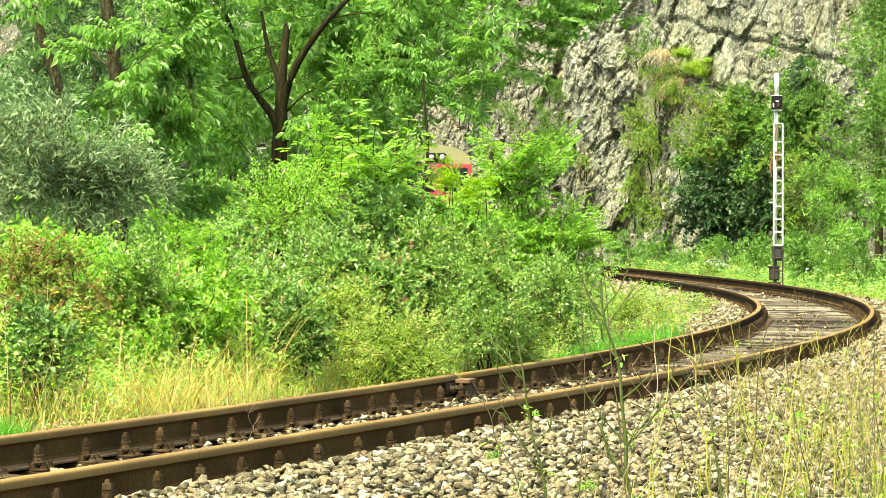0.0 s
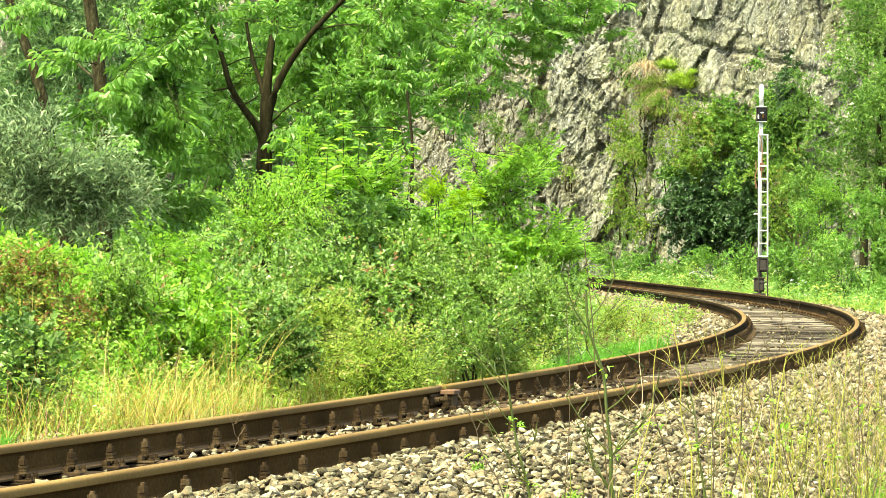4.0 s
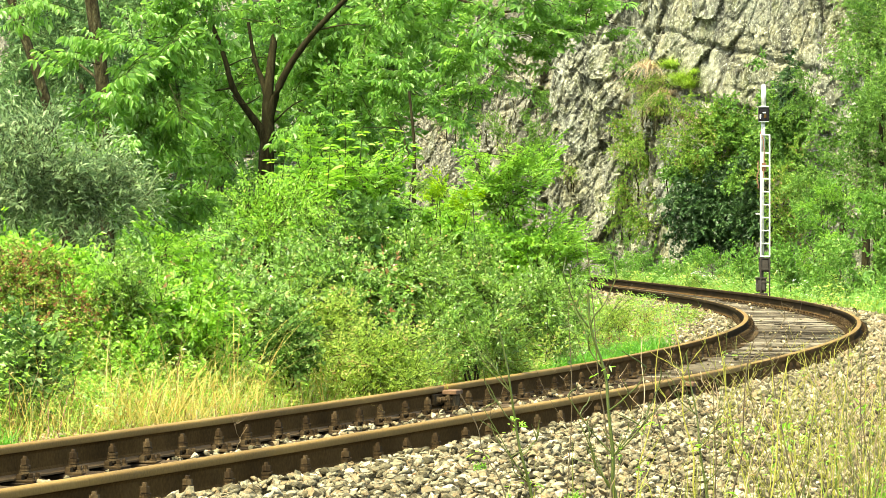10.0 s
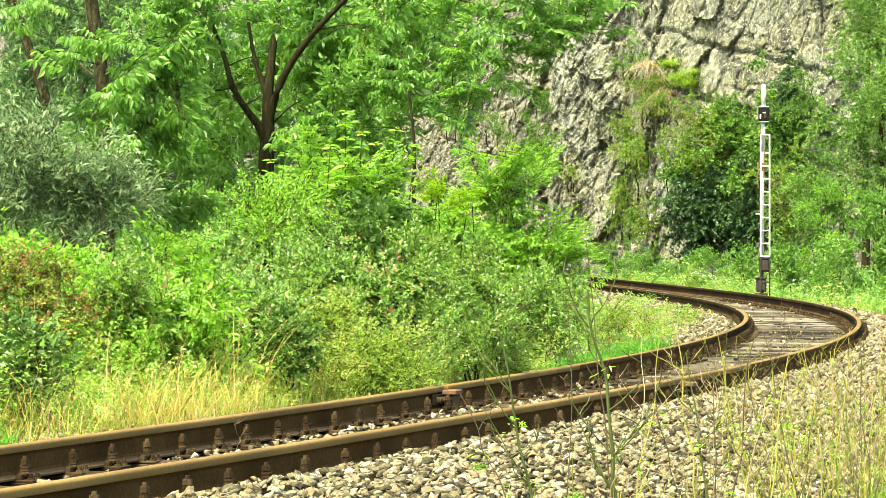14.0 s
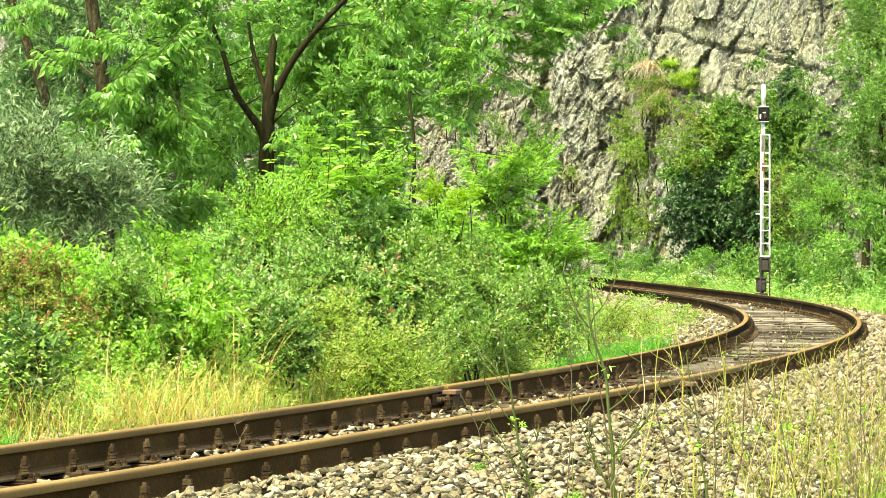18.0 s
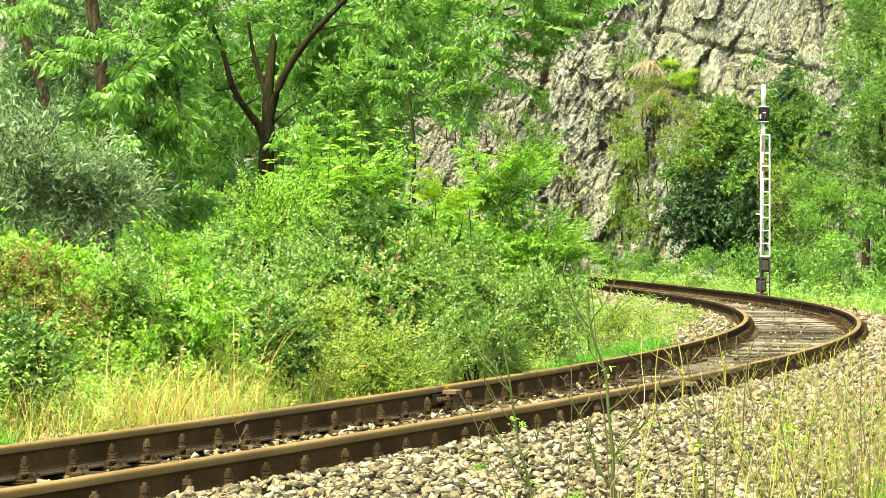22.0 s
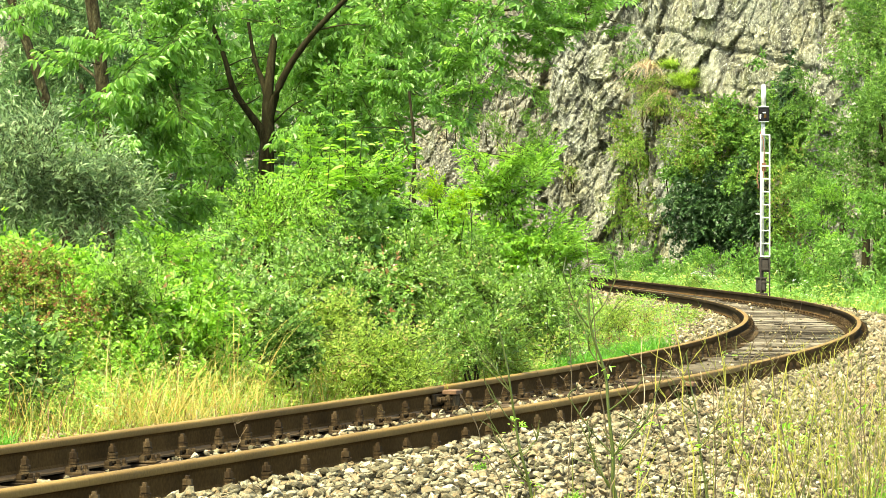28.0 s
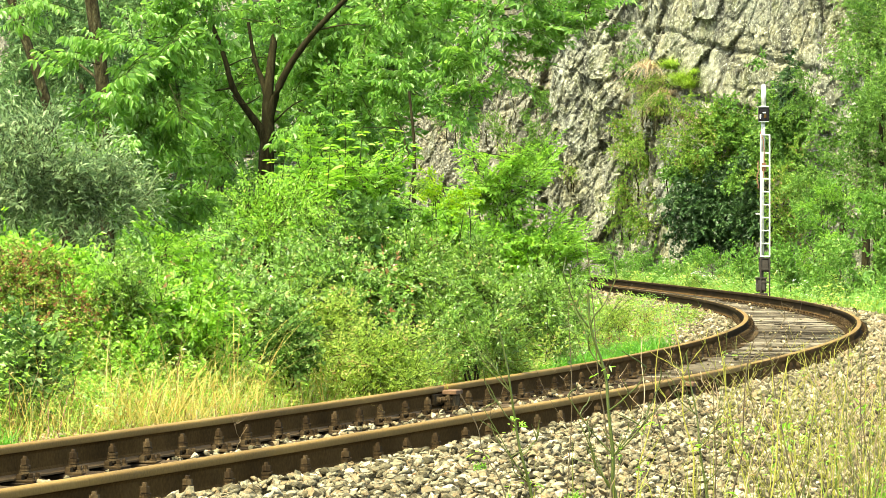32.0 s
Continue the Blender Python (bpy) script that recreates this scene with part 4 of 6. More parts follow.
def locomotive():
    t = thing("locomotive", (0, 0, 0), "red and cream diesel locomotive with a light blue lower band", "locomotive")
    w, ln = 2.76, 16.8

    def body(name, sect, y0, y1, mat, rake=0.0, label=""):
        V, F = [], []
        n = len(sect)
        for y, s in ((y0, 1.0), (y1, 1.0)):
            for a, b in sect:
                V.append((a * s, y + (rake * (b - 2.2) if y == y0 else 0), b))
        F = [(i, (i + 1) % n, n + (i + 1) % n, n + i) for i in range(n)] + [tuple(range(n))[::-1], tuple(range(n, 2 * n))]
        return part(name, mesh_of(name, V, F, [M[mat]]), t, None, label)
    h = w / 2
    body("lower_body", [(-h, 1.05), (h, 1.05), (h, 1.75), (-h, 1.75)], -ln / 2, ln / 2, "blue", 0.0, "light blue lower body band")
    body("upper_body", [(-h, 1.75), (h, 1.75), (h, 2.45), (h * 0.97, 3.52), (-h * 0.97, 3.52), (-h, 2.45)], -ln / 2, ln / 2, "red", 0.1, "red upper body")
    roof = [(h * 0.99 * math.cos(a), 3.52 + 0.74 * math.sin(a) ** 0.8) for a in np.linspace(0, math.pi, 15)]
    body("roof", roof, -ln / 2 + 0.12, ln / 2 - 0.1, "yellow", 0.15, "cream yellow rounded roof")
    body("frame", [(-h * 0.9, 0.75), (h * 0.9, 0.75), (h * 0.9, 1.06), (-h * 0.9, 1.06)], -ln / 2, ln / 2, "black")
    for sx in (-1, 1):
        ws = part("windscreen", from_bm("windscreen", bevel_box(0.98, 0.03, 0.86, 0.03), M["glass"]), t, Matrix.Translation((sx * 0.68, -ln / 2 + 0.065, 2.96)) @ Matrix.Rotation(radians(-5.7), 4, "X"), "dark windscreen")
        part("window_seal", from_bm("window_seal", bevel_box(1.06, 0.02, 0.06, 0.01, (0, 0.0, -0.46)), M["black"]), ws)
        part("headlight", from_bm("headlight", cyl(0.105, 0.105, 0.06, (0, 0, 0), 16, Matrix.Rotation(radians(90), 4, "X")), M["lens"], True), t, pose(sx * 0.21, -ln / 2 + 0.22, 3.78))
        part("tail_lamp", from_bm("tail_lamp", cyl(0.1, 0.1, 0.05, (0, 0, 0), 12, Matrix.Rotation(radians(90), 4, "X")), M["red"], True), t, pose(sx * 0.95, -ln / 2 + 0.02, 1.5))
        part("buffer", from_bm("buffer", cyl(0.2, 0.2, 0.08, (0, 0, 0), 16, Matrix.Rotation(radians(90), 4, "X")), M["black"]), t, pose(sx * 0.87, -ln / 2 - 0.5, 1.05))
        for k in range(4):
            part("side_window", from_bm("side_window", bevel_box(0.03, 0.8, 0.7, 0.01), M["glass"]), t, pose(sx * (h * 0.985 + 0.005), -ln / 2 + 1.4 + k * 4.3, 2.9))
    part("lamp_box", from_bm("lamp_box", bevel_box(0.8, 0.3, 0.36, 0.08), M["black"]), t, pose(0, -ln / 2 + 0.36, 3.78))
    for by in (-4.6, 4.6):
        part("bogie", from_bm("bogie", bevel_box(2.1, 3.4, 0.4, 0.08), M["black"]), t, pose(0, by, 0.6))
        for dy in (-1.2, 1.2):
            for sx in (-1, 1):
                part("wheel", from_bm("wheel", cyl(0.5, 0.5, 0.13, (0, 0, 0), 24, Matrix.Rotation(radians(90), 4, "Y")), M["iron"]), t, pose(sx * 0.75 - 0.065, by + dy, 0.5))
    return t


LOCO = locomotive()


def loco_pose(s):
    x, y, h = line(s, GAUGE / 2)
    return Matrix.Translation((x, y, RAIL_TOP + 0.01)) @ Matrix.Rotation(h - math.pi / 2, 4, "Z")

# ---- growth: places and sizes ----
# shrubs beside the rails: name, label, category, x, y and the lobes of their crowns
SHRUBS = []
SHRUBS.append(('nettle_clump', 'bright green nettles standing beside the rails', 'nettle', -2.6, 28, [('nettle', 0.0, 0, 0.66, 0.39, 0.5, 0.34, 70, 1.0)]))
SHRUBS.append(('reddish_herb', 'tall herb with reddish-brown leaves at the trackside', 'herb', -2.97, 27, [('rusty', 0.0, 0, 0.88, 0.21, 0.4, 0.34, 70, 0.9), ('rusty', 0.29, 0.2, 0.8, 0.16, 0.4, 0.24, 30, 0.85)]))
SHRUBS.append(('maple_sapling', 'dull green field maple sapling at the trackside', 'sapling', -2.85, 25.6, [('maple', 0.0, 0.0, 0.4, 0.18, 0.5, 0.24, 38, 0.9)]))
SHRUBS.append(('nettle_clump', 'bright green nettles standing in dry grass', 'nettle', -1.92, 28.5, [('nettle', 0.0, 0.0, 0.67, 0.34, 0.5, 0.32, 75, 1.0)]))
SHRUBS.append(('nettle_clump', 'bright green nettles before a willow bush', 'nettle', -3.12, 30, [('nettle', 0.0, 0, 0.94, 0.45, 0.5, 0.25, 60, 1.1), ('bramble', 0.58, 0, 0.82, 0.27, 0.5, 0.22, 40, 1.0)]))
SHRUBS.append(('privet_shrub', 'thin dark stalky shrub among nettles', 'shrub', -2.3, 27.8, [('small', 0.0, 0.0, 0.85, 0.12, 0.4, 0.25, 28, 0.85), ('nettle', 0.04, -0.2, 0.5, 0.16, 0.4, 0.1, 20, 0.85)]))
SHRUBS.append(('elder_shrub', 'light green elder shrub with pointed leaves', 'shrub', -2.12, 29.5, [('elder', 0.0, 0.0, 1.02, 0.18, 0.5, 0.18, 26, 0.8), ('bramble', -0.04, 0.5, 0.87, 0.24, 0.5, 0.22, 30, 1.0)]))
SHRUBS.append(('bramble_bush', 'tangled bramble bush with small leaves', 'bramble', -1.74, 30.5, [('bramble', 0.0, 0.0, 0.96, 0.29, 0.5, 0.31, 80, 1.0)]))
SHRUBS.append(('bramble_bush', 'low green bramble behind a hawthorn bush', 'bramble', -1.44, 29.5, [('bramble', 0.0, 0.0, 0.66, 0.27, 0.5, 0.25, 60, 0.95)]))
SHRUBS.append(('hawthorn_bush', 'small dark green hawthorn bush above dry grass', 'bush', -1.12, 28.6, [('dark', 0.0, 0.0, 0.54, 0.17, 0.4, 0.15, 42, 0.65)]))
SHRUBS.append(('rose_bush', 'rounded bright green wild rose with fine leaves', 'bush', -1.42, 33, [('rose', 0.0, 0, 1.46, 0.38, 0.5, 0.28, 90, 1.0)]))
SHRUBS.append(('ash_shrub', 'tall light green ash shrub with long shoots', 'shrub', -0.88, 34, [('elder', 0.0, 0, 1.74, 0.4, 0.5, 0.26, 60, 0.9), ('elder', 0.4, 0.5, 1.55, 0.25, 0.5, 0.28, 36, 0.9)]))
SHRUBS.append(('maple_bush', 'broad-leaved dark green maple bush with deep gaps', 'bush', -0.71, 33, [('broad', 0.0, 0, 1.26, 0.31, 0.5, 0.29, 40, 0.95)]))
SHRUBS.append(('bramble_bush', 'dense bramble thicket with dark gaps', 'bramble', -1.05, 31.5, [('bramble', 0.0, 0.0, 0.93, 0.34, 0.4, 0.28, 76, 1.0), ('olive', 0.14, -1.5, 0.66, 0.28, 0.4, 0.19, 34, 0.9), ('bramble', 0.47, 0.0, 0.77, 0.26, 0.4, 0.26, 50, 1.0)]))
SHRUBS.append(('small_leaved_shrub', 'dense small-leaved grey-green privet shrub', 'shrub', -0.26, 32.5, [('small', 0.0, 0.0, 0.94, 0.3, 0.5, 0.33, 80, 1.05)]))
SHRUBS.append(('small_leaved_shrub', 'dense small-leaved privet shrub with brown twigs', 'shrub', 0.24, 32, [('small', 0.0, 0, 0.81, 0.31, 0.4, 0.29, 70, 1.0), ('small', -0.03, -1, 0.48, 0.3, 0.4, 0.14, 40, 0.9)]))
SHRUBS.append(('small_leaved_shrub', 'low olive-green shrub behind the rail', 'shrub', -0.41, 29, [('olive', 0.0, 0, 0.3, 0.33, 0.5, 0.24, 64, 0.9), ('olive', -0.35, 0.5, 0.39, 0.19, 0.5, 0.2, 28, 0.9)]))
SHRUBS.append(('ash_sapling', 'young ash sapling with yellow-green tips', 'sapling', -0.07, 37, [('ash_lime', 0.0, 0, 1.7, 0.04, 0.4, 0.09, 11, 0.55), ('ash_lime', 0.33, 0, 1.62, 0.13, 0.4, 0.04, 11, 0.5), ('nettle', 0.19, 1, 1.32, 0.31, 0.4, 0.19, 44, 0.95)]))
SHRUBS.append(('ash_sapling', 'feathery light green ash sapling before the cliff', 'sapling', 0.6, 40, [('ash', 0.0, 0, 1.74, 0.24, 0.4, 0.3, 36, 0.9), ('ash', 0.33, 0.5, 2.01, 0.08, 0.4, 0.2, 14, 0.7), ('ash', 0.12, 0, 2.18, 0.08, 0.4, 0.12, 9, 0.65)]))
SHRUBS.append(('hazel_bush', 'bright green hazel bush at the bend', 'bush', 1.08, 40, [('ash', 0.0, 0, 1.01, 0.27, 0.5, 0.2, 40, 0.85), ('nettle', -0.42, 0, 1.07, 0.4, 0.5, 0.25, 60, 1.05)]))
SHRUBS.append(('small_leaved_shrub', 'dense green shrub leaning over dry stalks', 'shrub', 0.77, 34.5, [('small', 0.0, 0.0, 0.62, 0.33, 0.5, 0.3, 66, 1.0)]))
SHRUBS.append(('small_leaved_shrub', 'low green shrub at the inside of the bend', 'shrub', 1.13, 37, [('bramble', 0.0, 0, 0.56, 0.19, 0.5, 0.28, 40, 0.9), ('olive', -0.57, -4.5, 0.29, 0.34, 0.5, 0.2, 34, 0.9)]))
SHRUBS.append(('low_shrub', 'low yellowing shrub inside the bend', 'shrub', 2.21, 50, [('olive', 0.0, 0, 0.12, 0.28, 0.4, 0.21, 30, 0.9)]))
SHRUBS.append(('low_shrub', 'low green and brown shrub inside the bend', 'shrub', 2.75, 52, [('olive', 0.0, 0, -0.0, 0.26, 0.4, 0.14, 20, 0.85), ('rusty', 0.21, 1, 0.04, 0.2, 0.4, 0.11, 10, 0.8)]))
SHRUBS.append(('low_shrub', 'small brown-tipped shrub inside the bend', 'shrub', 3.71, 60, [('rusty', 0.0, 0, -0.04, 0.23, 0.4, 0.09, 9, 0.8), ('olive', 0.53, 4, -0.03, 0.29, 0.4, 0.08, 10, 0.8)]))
# crown lobes: kind of spray, place, radii, count, size
WALNUT_CROWN = []
WALNUT_CROWN.append(('walnut', -3.42, 43.9, 3.3, 0.6, 1.2, 0.95, 68, 1.0))
WALNUT_CROWN.append(('walnut', -3.57, 45.0, 1.93, 0.94, 1.0, 0.5, 44, 0.95))
WALNUT_CROWN.append(('walnut', -2.71, 47.5, 2.04, 0.85, 1.0, 0.32, 16, 0.95))
WALNUT_CROWN.append(('walnut', -1.05, 45.8, 3.65, 1.1, 1.0, 0.78, 75, 1.0))
WALNUT_CROWN.append(('walnut', -0.75, 48.5, 3.95, 1.2, 1.0, 0.62, 66, 1.05))
WALNUT_CROWN.append(('walnut', -2.3, 48, 3.2, 1.2, 1.0, 0.9, 60, 1.05))
WALNUT_CROWN.append(('walnut', -0.26, 44, 3.06, 0.39, 0.7, 0.29, 9, 0.9))
WALNUT_CROWN.append(('walnut', -2.06, 45.5, 4.54, 2.57, 1.3, 0.47, 34, 1.0))
WALNUT_CROWN.append(('walnut', -0.62, 44.5, 4.0, 1.32, 1.0, 0.4, 16, 0.95))
WALNUT_CROWN.append(('walnut', -3.92, 44, 2.47, 0.23, 0.6, 0.26, 10, 0.9))
WALNUT_CROWN.append(('walnut', -1.28, 44.3, 2.51, 0.79, 1.0, 0.36, 30, 0.95))
WALNUT_CROWN.append(('walnut', -2.35, 43.8, 3.85, 0.3, 0.3, 0.2, 5, 0.85))
WALNUT_BOUGH = []
WALNUT_BOUGH.append(('walnut_tip', 0.75, 43.3, 3.9, 1.03, 0.5, 0.4, 18, 0.8))
WALNUT_BOUGH.append(('walnut_tip', 0.3, 43.6, 3.56, 0.49, 0.4, 0.45, 6, 0.8))
WALNUT_BOUGH.append(('walnut_tip', 1.7, 43, 3.78, 0.5, 0.5, 0.26, 13, 0.8))
WALNUT_BOUGH.append(('walnut_tip', 1.14, 43.5, 3.43, 0.39, 0.4, 0.19, 8, 0.75))
WALNUT_BOUGH.append(('walnut_tip', 0.2, 43.7, 2.95, 0.29, 0.4, 0.55, 14, 0.8))
WILLOW_CROWN = []
WILLOW_CROWN.append(('tall_willow', -5.68, 50, 3.0, 0.22, 0.4, 0.52, 9, 0.8))
WILLOW_CROWN.append(('tall_willow', -5.81, 58, 4.4, 1.29, 1.6, 1.38, 130, 1.1))
WILLOW_CROWN.append(('tall_willow', -6.41, 58, 2.85, 1.12, 1.5, 1.03, 75, 1.1))
WILLOW_CROWN.append(('tall_willow', -5.03, 60, 3.0, 1.07, 1.5, 1.78, 70, 1.1))
WILLOW_BUSH = []
WILLOW_BUSH.append(('willow', -4.24, 40, 1.85, 0.95, 0.9, 0.68, 150, 0.95))
WILLOW_BUSH.append(('willow', -3.56, 40, 1.53, 0.42, 0.7, 0.36, 30, 0.9))
# trunk and limbs: path, first and last radius
WALNUT_WOOD = []
WALNUT_WOOD.append(([(-2.1, 45, -0.2), (-2.12, 45, 0.9), (-2.1, 45, 2.1), (-2.07, 45, 2.56), (-2.08, 45, 2.83), (-2.05, 45.1, 3.3), (-1.98, 45.2, 3.85), (-1.91, 45.3, 4.6)], 0.125, 0.028))
WALNUT_WOOD.append(([(-2.085, 45, 2.45), (-2.04, 44.97, 2.8), (-1.88, 44.85, 3.22), (-1.55, 44.7, 3.68), (-1.08, 44.5, 4.14)], 0.058, 0.03))
WALNUT_WOOD.append(([(-2.08, 45, 2.3), (-2.14, 44.95, 2.55), (-2.27, 44.9, 2.73), (-2.48, 44.8, 3.02), (-2.59, 44.8, 3.49), (-2.82, 44.7, 4.02)], 0.055, 0.025))
WALNUT_WOOD.append(([(-2.07, 45, 2.85), (-2.12, 45.05, 3.1), (-2.24, 45.2, 3.38), (-2.32, 45.3, 3.85)], 0.042, 0.02))
WALNUT_WOOD.append(([(-2.48, 44.8, 2.96), (-2.35, 44.7, 2.82), (-2.15, 44.7, 2.95)], 0.012, 0.008))
WALNUT_WOOD.append(([(-2.03, 45, 2.3), (-1.63, 45, 2.3), (-1.1, 45, 2.23)], 0.012, 0.005))
WALNUT_WOOD.append(([(-1.5, 44.7, 3.72), (-1.1, 44.5, 3.8), (-0.6, 44.4, 3.72)], 0.01, 0.004))
WALNUT_WOOD.append(([(-2.03, 45, 2.62), (-1.75, 44.9, 2.9), (-1.35, 44.8, 2.98)], 0.012, 0.004))
WALNUT_WOOD.append(([(-2.55, 44.8, 3.3), (-2.3, 44.8, 3.42), (-2.05, 44.7, 3.4)], 0.009, 0.004))
WALNUT_WOOD.append(([(-2.5, 44.8, 3.05), (-2.85, 44.6, 2.98), (-3.2, 44.4, 2.8)], 0.012, 0.004))
BOUGH_WOOD = []
BOUGH_WOOD.append(([(-1.08, 44.5, 4.14), (-0.16, 44, 4.17), (0.62, 43.6, 3.88), (1.14, 43.5, 3.55)], 0.028, 0.008))
BOUGH_WOOD.append(([(0.62, 43.6, 3.88), (1.26, 43.2, 3.92), (1.96, 43, 3.72)], 0.014, 0.005))
WILLOW_WOOD = []
WILLOW_WOOD.append(([(-5.88, 51, 4.78), (-5.73, 51, 4.29), (-5.49, 51, 3.65), (-5.25, 51, 2.89), (-5.09, 51, 1.98), (-5.06, 51, 1.07)], 0.06, 0.08))
WILLOW_WOOD.append(([(-4.58, 49, 4.65), (-4.49, 49, 4.06), (-4.38, 49, 3.26), (-4.33, 49, 2.24), (-4.33, 49, 1.08)], 0.085, 0.095))
WILLOW_WOOD.append(([(-4.38, 49, 3.26), (-4.66, 49.5, 3.5), (-5.08, 50, 3.75)], 0.02, 0.012))
WOODLAND = []
WOODLAND.append((-8.74, 78, 3.6, 2.0, 3.2, 60))
WOODLAND.append((-7.12, 82, 3.8, 2.2, 3.4, 60))
WOODLAND.append((-4.56, 76, 3.5, 2.2, 3.2, 70))
WOODLAND.append((-3.3, 84, 3.8, 2.0, 3.4, 60))
WOODLAND.append((-2.19, 80, 4.6, 1.4, 2.6, 45))
WOODLAND.append((-6.83, 95, 4.0, 3.5, 3.5, 60))
WOODLAND.append((-3.85, 98, 5.0, 2.5, 3.2, 50))
WOODLAND.append((-10.55, 98, 4.0, 3.5, 3.5, 60))
WOODLAND.append((-8.55, 88, 6.2, 2.2, 3.0, 60))
WOODLAND.append((-1.29, 92, 5.6, 1.5, 2.6, 44))
WOODLAND.append((-5.94, 88, 6.6, 2.2, 2.6, 50))
RIGHT_TREES = []
RIGHT_TREES.append((11.3, 97, 6.66, 1.01, 1.59, 50))
RIGHT_TREES.append((10.77, 94, 4.81, 0.84, 1.26, 36))
RIGHT_TREES.append((10.75, 92, 3.51, 1.37, 1.78, 60))
RIGHT_TREES.append((9.52, 92, 2.82, 0.96, 0.96, 30))
RIGHT_TREES.append((11.53, 104, 7.82, 0.62, 0.46, 12))
# bushes of the verge
RIGHT_BUSHES = []
RIGHT_BUSHES.append((8.26, 86, 1.19, 0.77, 0.7, 26))
RIGHT_BUSHES.append((9.31, 84, 1.19, 0.87, 0.87, 34))
RIGHT_BUSHES.append((9.31, 90, 2.12, 0.8, 0.6, 22))
RIGHT_BUSHES.append((10.15, 88, 2.23, 0.65, 0.78, 24))
RIGHT_BUSHES.append((7.51, 82, 0.8, 0.61, 0.37, 14))
RIGHT_BUSHES.append((8.39, 80, 0.78, 0.71, 0.43, 18))
RIGHT_BUSHES.append((9.0, 78, 0.73, 0.7, 0.44, 18))
RIGHT_BUSHES.append((5.1, 114, 0.62, 0.64, 0.41, 10))
RIGHT_BUSHES.append((6.15, 113, 0.75, 0.76, 0.44, 12))
RIGHT_BUSHES.append((7.05, 110, 0.71, 0.74, 0.43, 12))
RIGHT_BUSHES.append((7.74, 106, 0.78, 0.71, 0.41, 12))
RIGHT_BUSHES.append((8.04, 100, 0.73, 0.59, 0.39, 11))
# climbers on the rock
IVY = []
IVY.append(('deep_ivy', 8.92, 125.5, 2.18, 1.59, 1.3, 1.4, 150, 1.0))
IVY.append(('creeper', 9.14, 126.5, 4.54, 2.07, 1.3, 1.13, 85, 1.1))
IVY.append(('ivy', 10.18, 125.5, 4.7, 1.31, 1.2, 0.93, 60, 1.0))
IVY.append(('ivy', 11.02, 122, 4.97, 0.82, 1.2, 1.81, 75, 1.0))
IVY.append(('deep_ivy', 11.08, 121, 6.01, 0.31, 0.8, 0.9, 28, 0.65))
IVY.append(('creeper', 6.89, 134, 4.33, 0.9, 1.0, 1.69, 55, 1.0))
IVY.append(('creeper', 7.42, 131, 2.12, 0.78, 1.0, 1.36, 40, 1.0))
IVY.append(('ivy', 8.17, 127.5, 3.62, 1.33, 1.2, 1.33, 60, 1.0))
IVY.append(('creeper', 10.9, 121, 2.24, 0.9, 1.2, 1.44, 50, 1.0))
IVY.append(('ivy', 10.1, 123.8, 3.6, 0.8, 1.2, 0.7, 26, 1.0))
IVY.append(('deep_ivy', 10.1, 123.4, 2.15, 0.75, 1.2, 1.25, 46, 1.0))
# tufts on the ledges
LEDGE_PLANTS = []
LEDGE_PLANTS.append(('hill', 3.63, 142.1, 4.96, 0.89, 0.8, 1.17, 30, 0.7))
LEDGE_PLANTS.append(('hill', 3.6, 165.1, 7.53, 1.11, 1.0, 0.99, 16, 0.8))
LEDGE_PLANTS.append(('verge', 7.18, 131.1, 5.66, 0.49, 0.6, 0.59, 14, 0.7))
LEDGE_PLANTS.append(('verge', 6.99, 135.1, 7.92, 0.51, 0.8, 0.3, 10, 0.8))
LEDGE_PLANTS.append(('hill', 11.25, 118.1, 5.76, 0.53, 0.8, 0.71, 16, 0.8))
LEDGE_PLANTS.append(('hill', 2.4, 167.1, 6.11, 1.0, 1, 0.75, 12, 0.8))
LEDGE_PLANTS.append(('creeper', 7.21, 131.6, 6.66, 0.43, 0.6, 0.69, 12, 0.7))
LEDGE_PLANTS.append(('creeper', 7.69, 128.1, 5.66, 0.5, 0.6, 0.58, 12, 0.7))
LEDGE_PLANTS.append(('creeper', 6.59, 135.1, 2.96, 0.4, 0.6, 0.61, 8, 0.7))
LEDGE_PLANTS.append(('hill', 5.68, 137.6, 1.45, 0.93, 0.7, 0.62, 14, 0.7))
LEDGE_PLANTS.append(('creeper', 6.39, 135.1, 2.26, 0.71, 0.7, 1.01, 16, 0.7))
LEDGE_PLANTS.append(('hill', 4.49, 139.1, 1.35, 0.83, 0.7, 0.52, 10, 0.7))
LEDGE_PLANTS.append(('hill', 1.9, 167.1, 8.36, 1.25, 0.8, 0.87, 14, 0.7))
LEDGE_PLANTS.append(('creeper', 2.99, 165.1, 5.07, 0.99, 0.8, 0.74, 14, 0.7))
LEDGE_PLANTS.append(('hill', 0.53, 169.1, 6.55, 0.76, 0.8, 1.01, 12, 0.7))
LEDGE_PLANTS.append(('hill', 4.26, 141.6, 6.01, 0.34, 0.5, 1.27, 12, 0.6))
LEDGE_PLANTS.append(('creeper', 4.69, 138.6, 3.84, 0.21, 0.4, 0.83, 6, 0.6))
LEDGE_PLANTS.append(('creeper', 7.0, 130.2, 6.2, 0.35, 0.6, 0.9, 18, 0.7))
LEDGE_PLANTS.append(('creeper', 6.75, 131.5, 4.6, 0.3, 0.6, 0.8, 14, 0.7))
LEDGE_PLANTS.append(('hill', 6.6, 133.5, 7.2, 0.5, 0.6, 0.35, 12, 0.6))
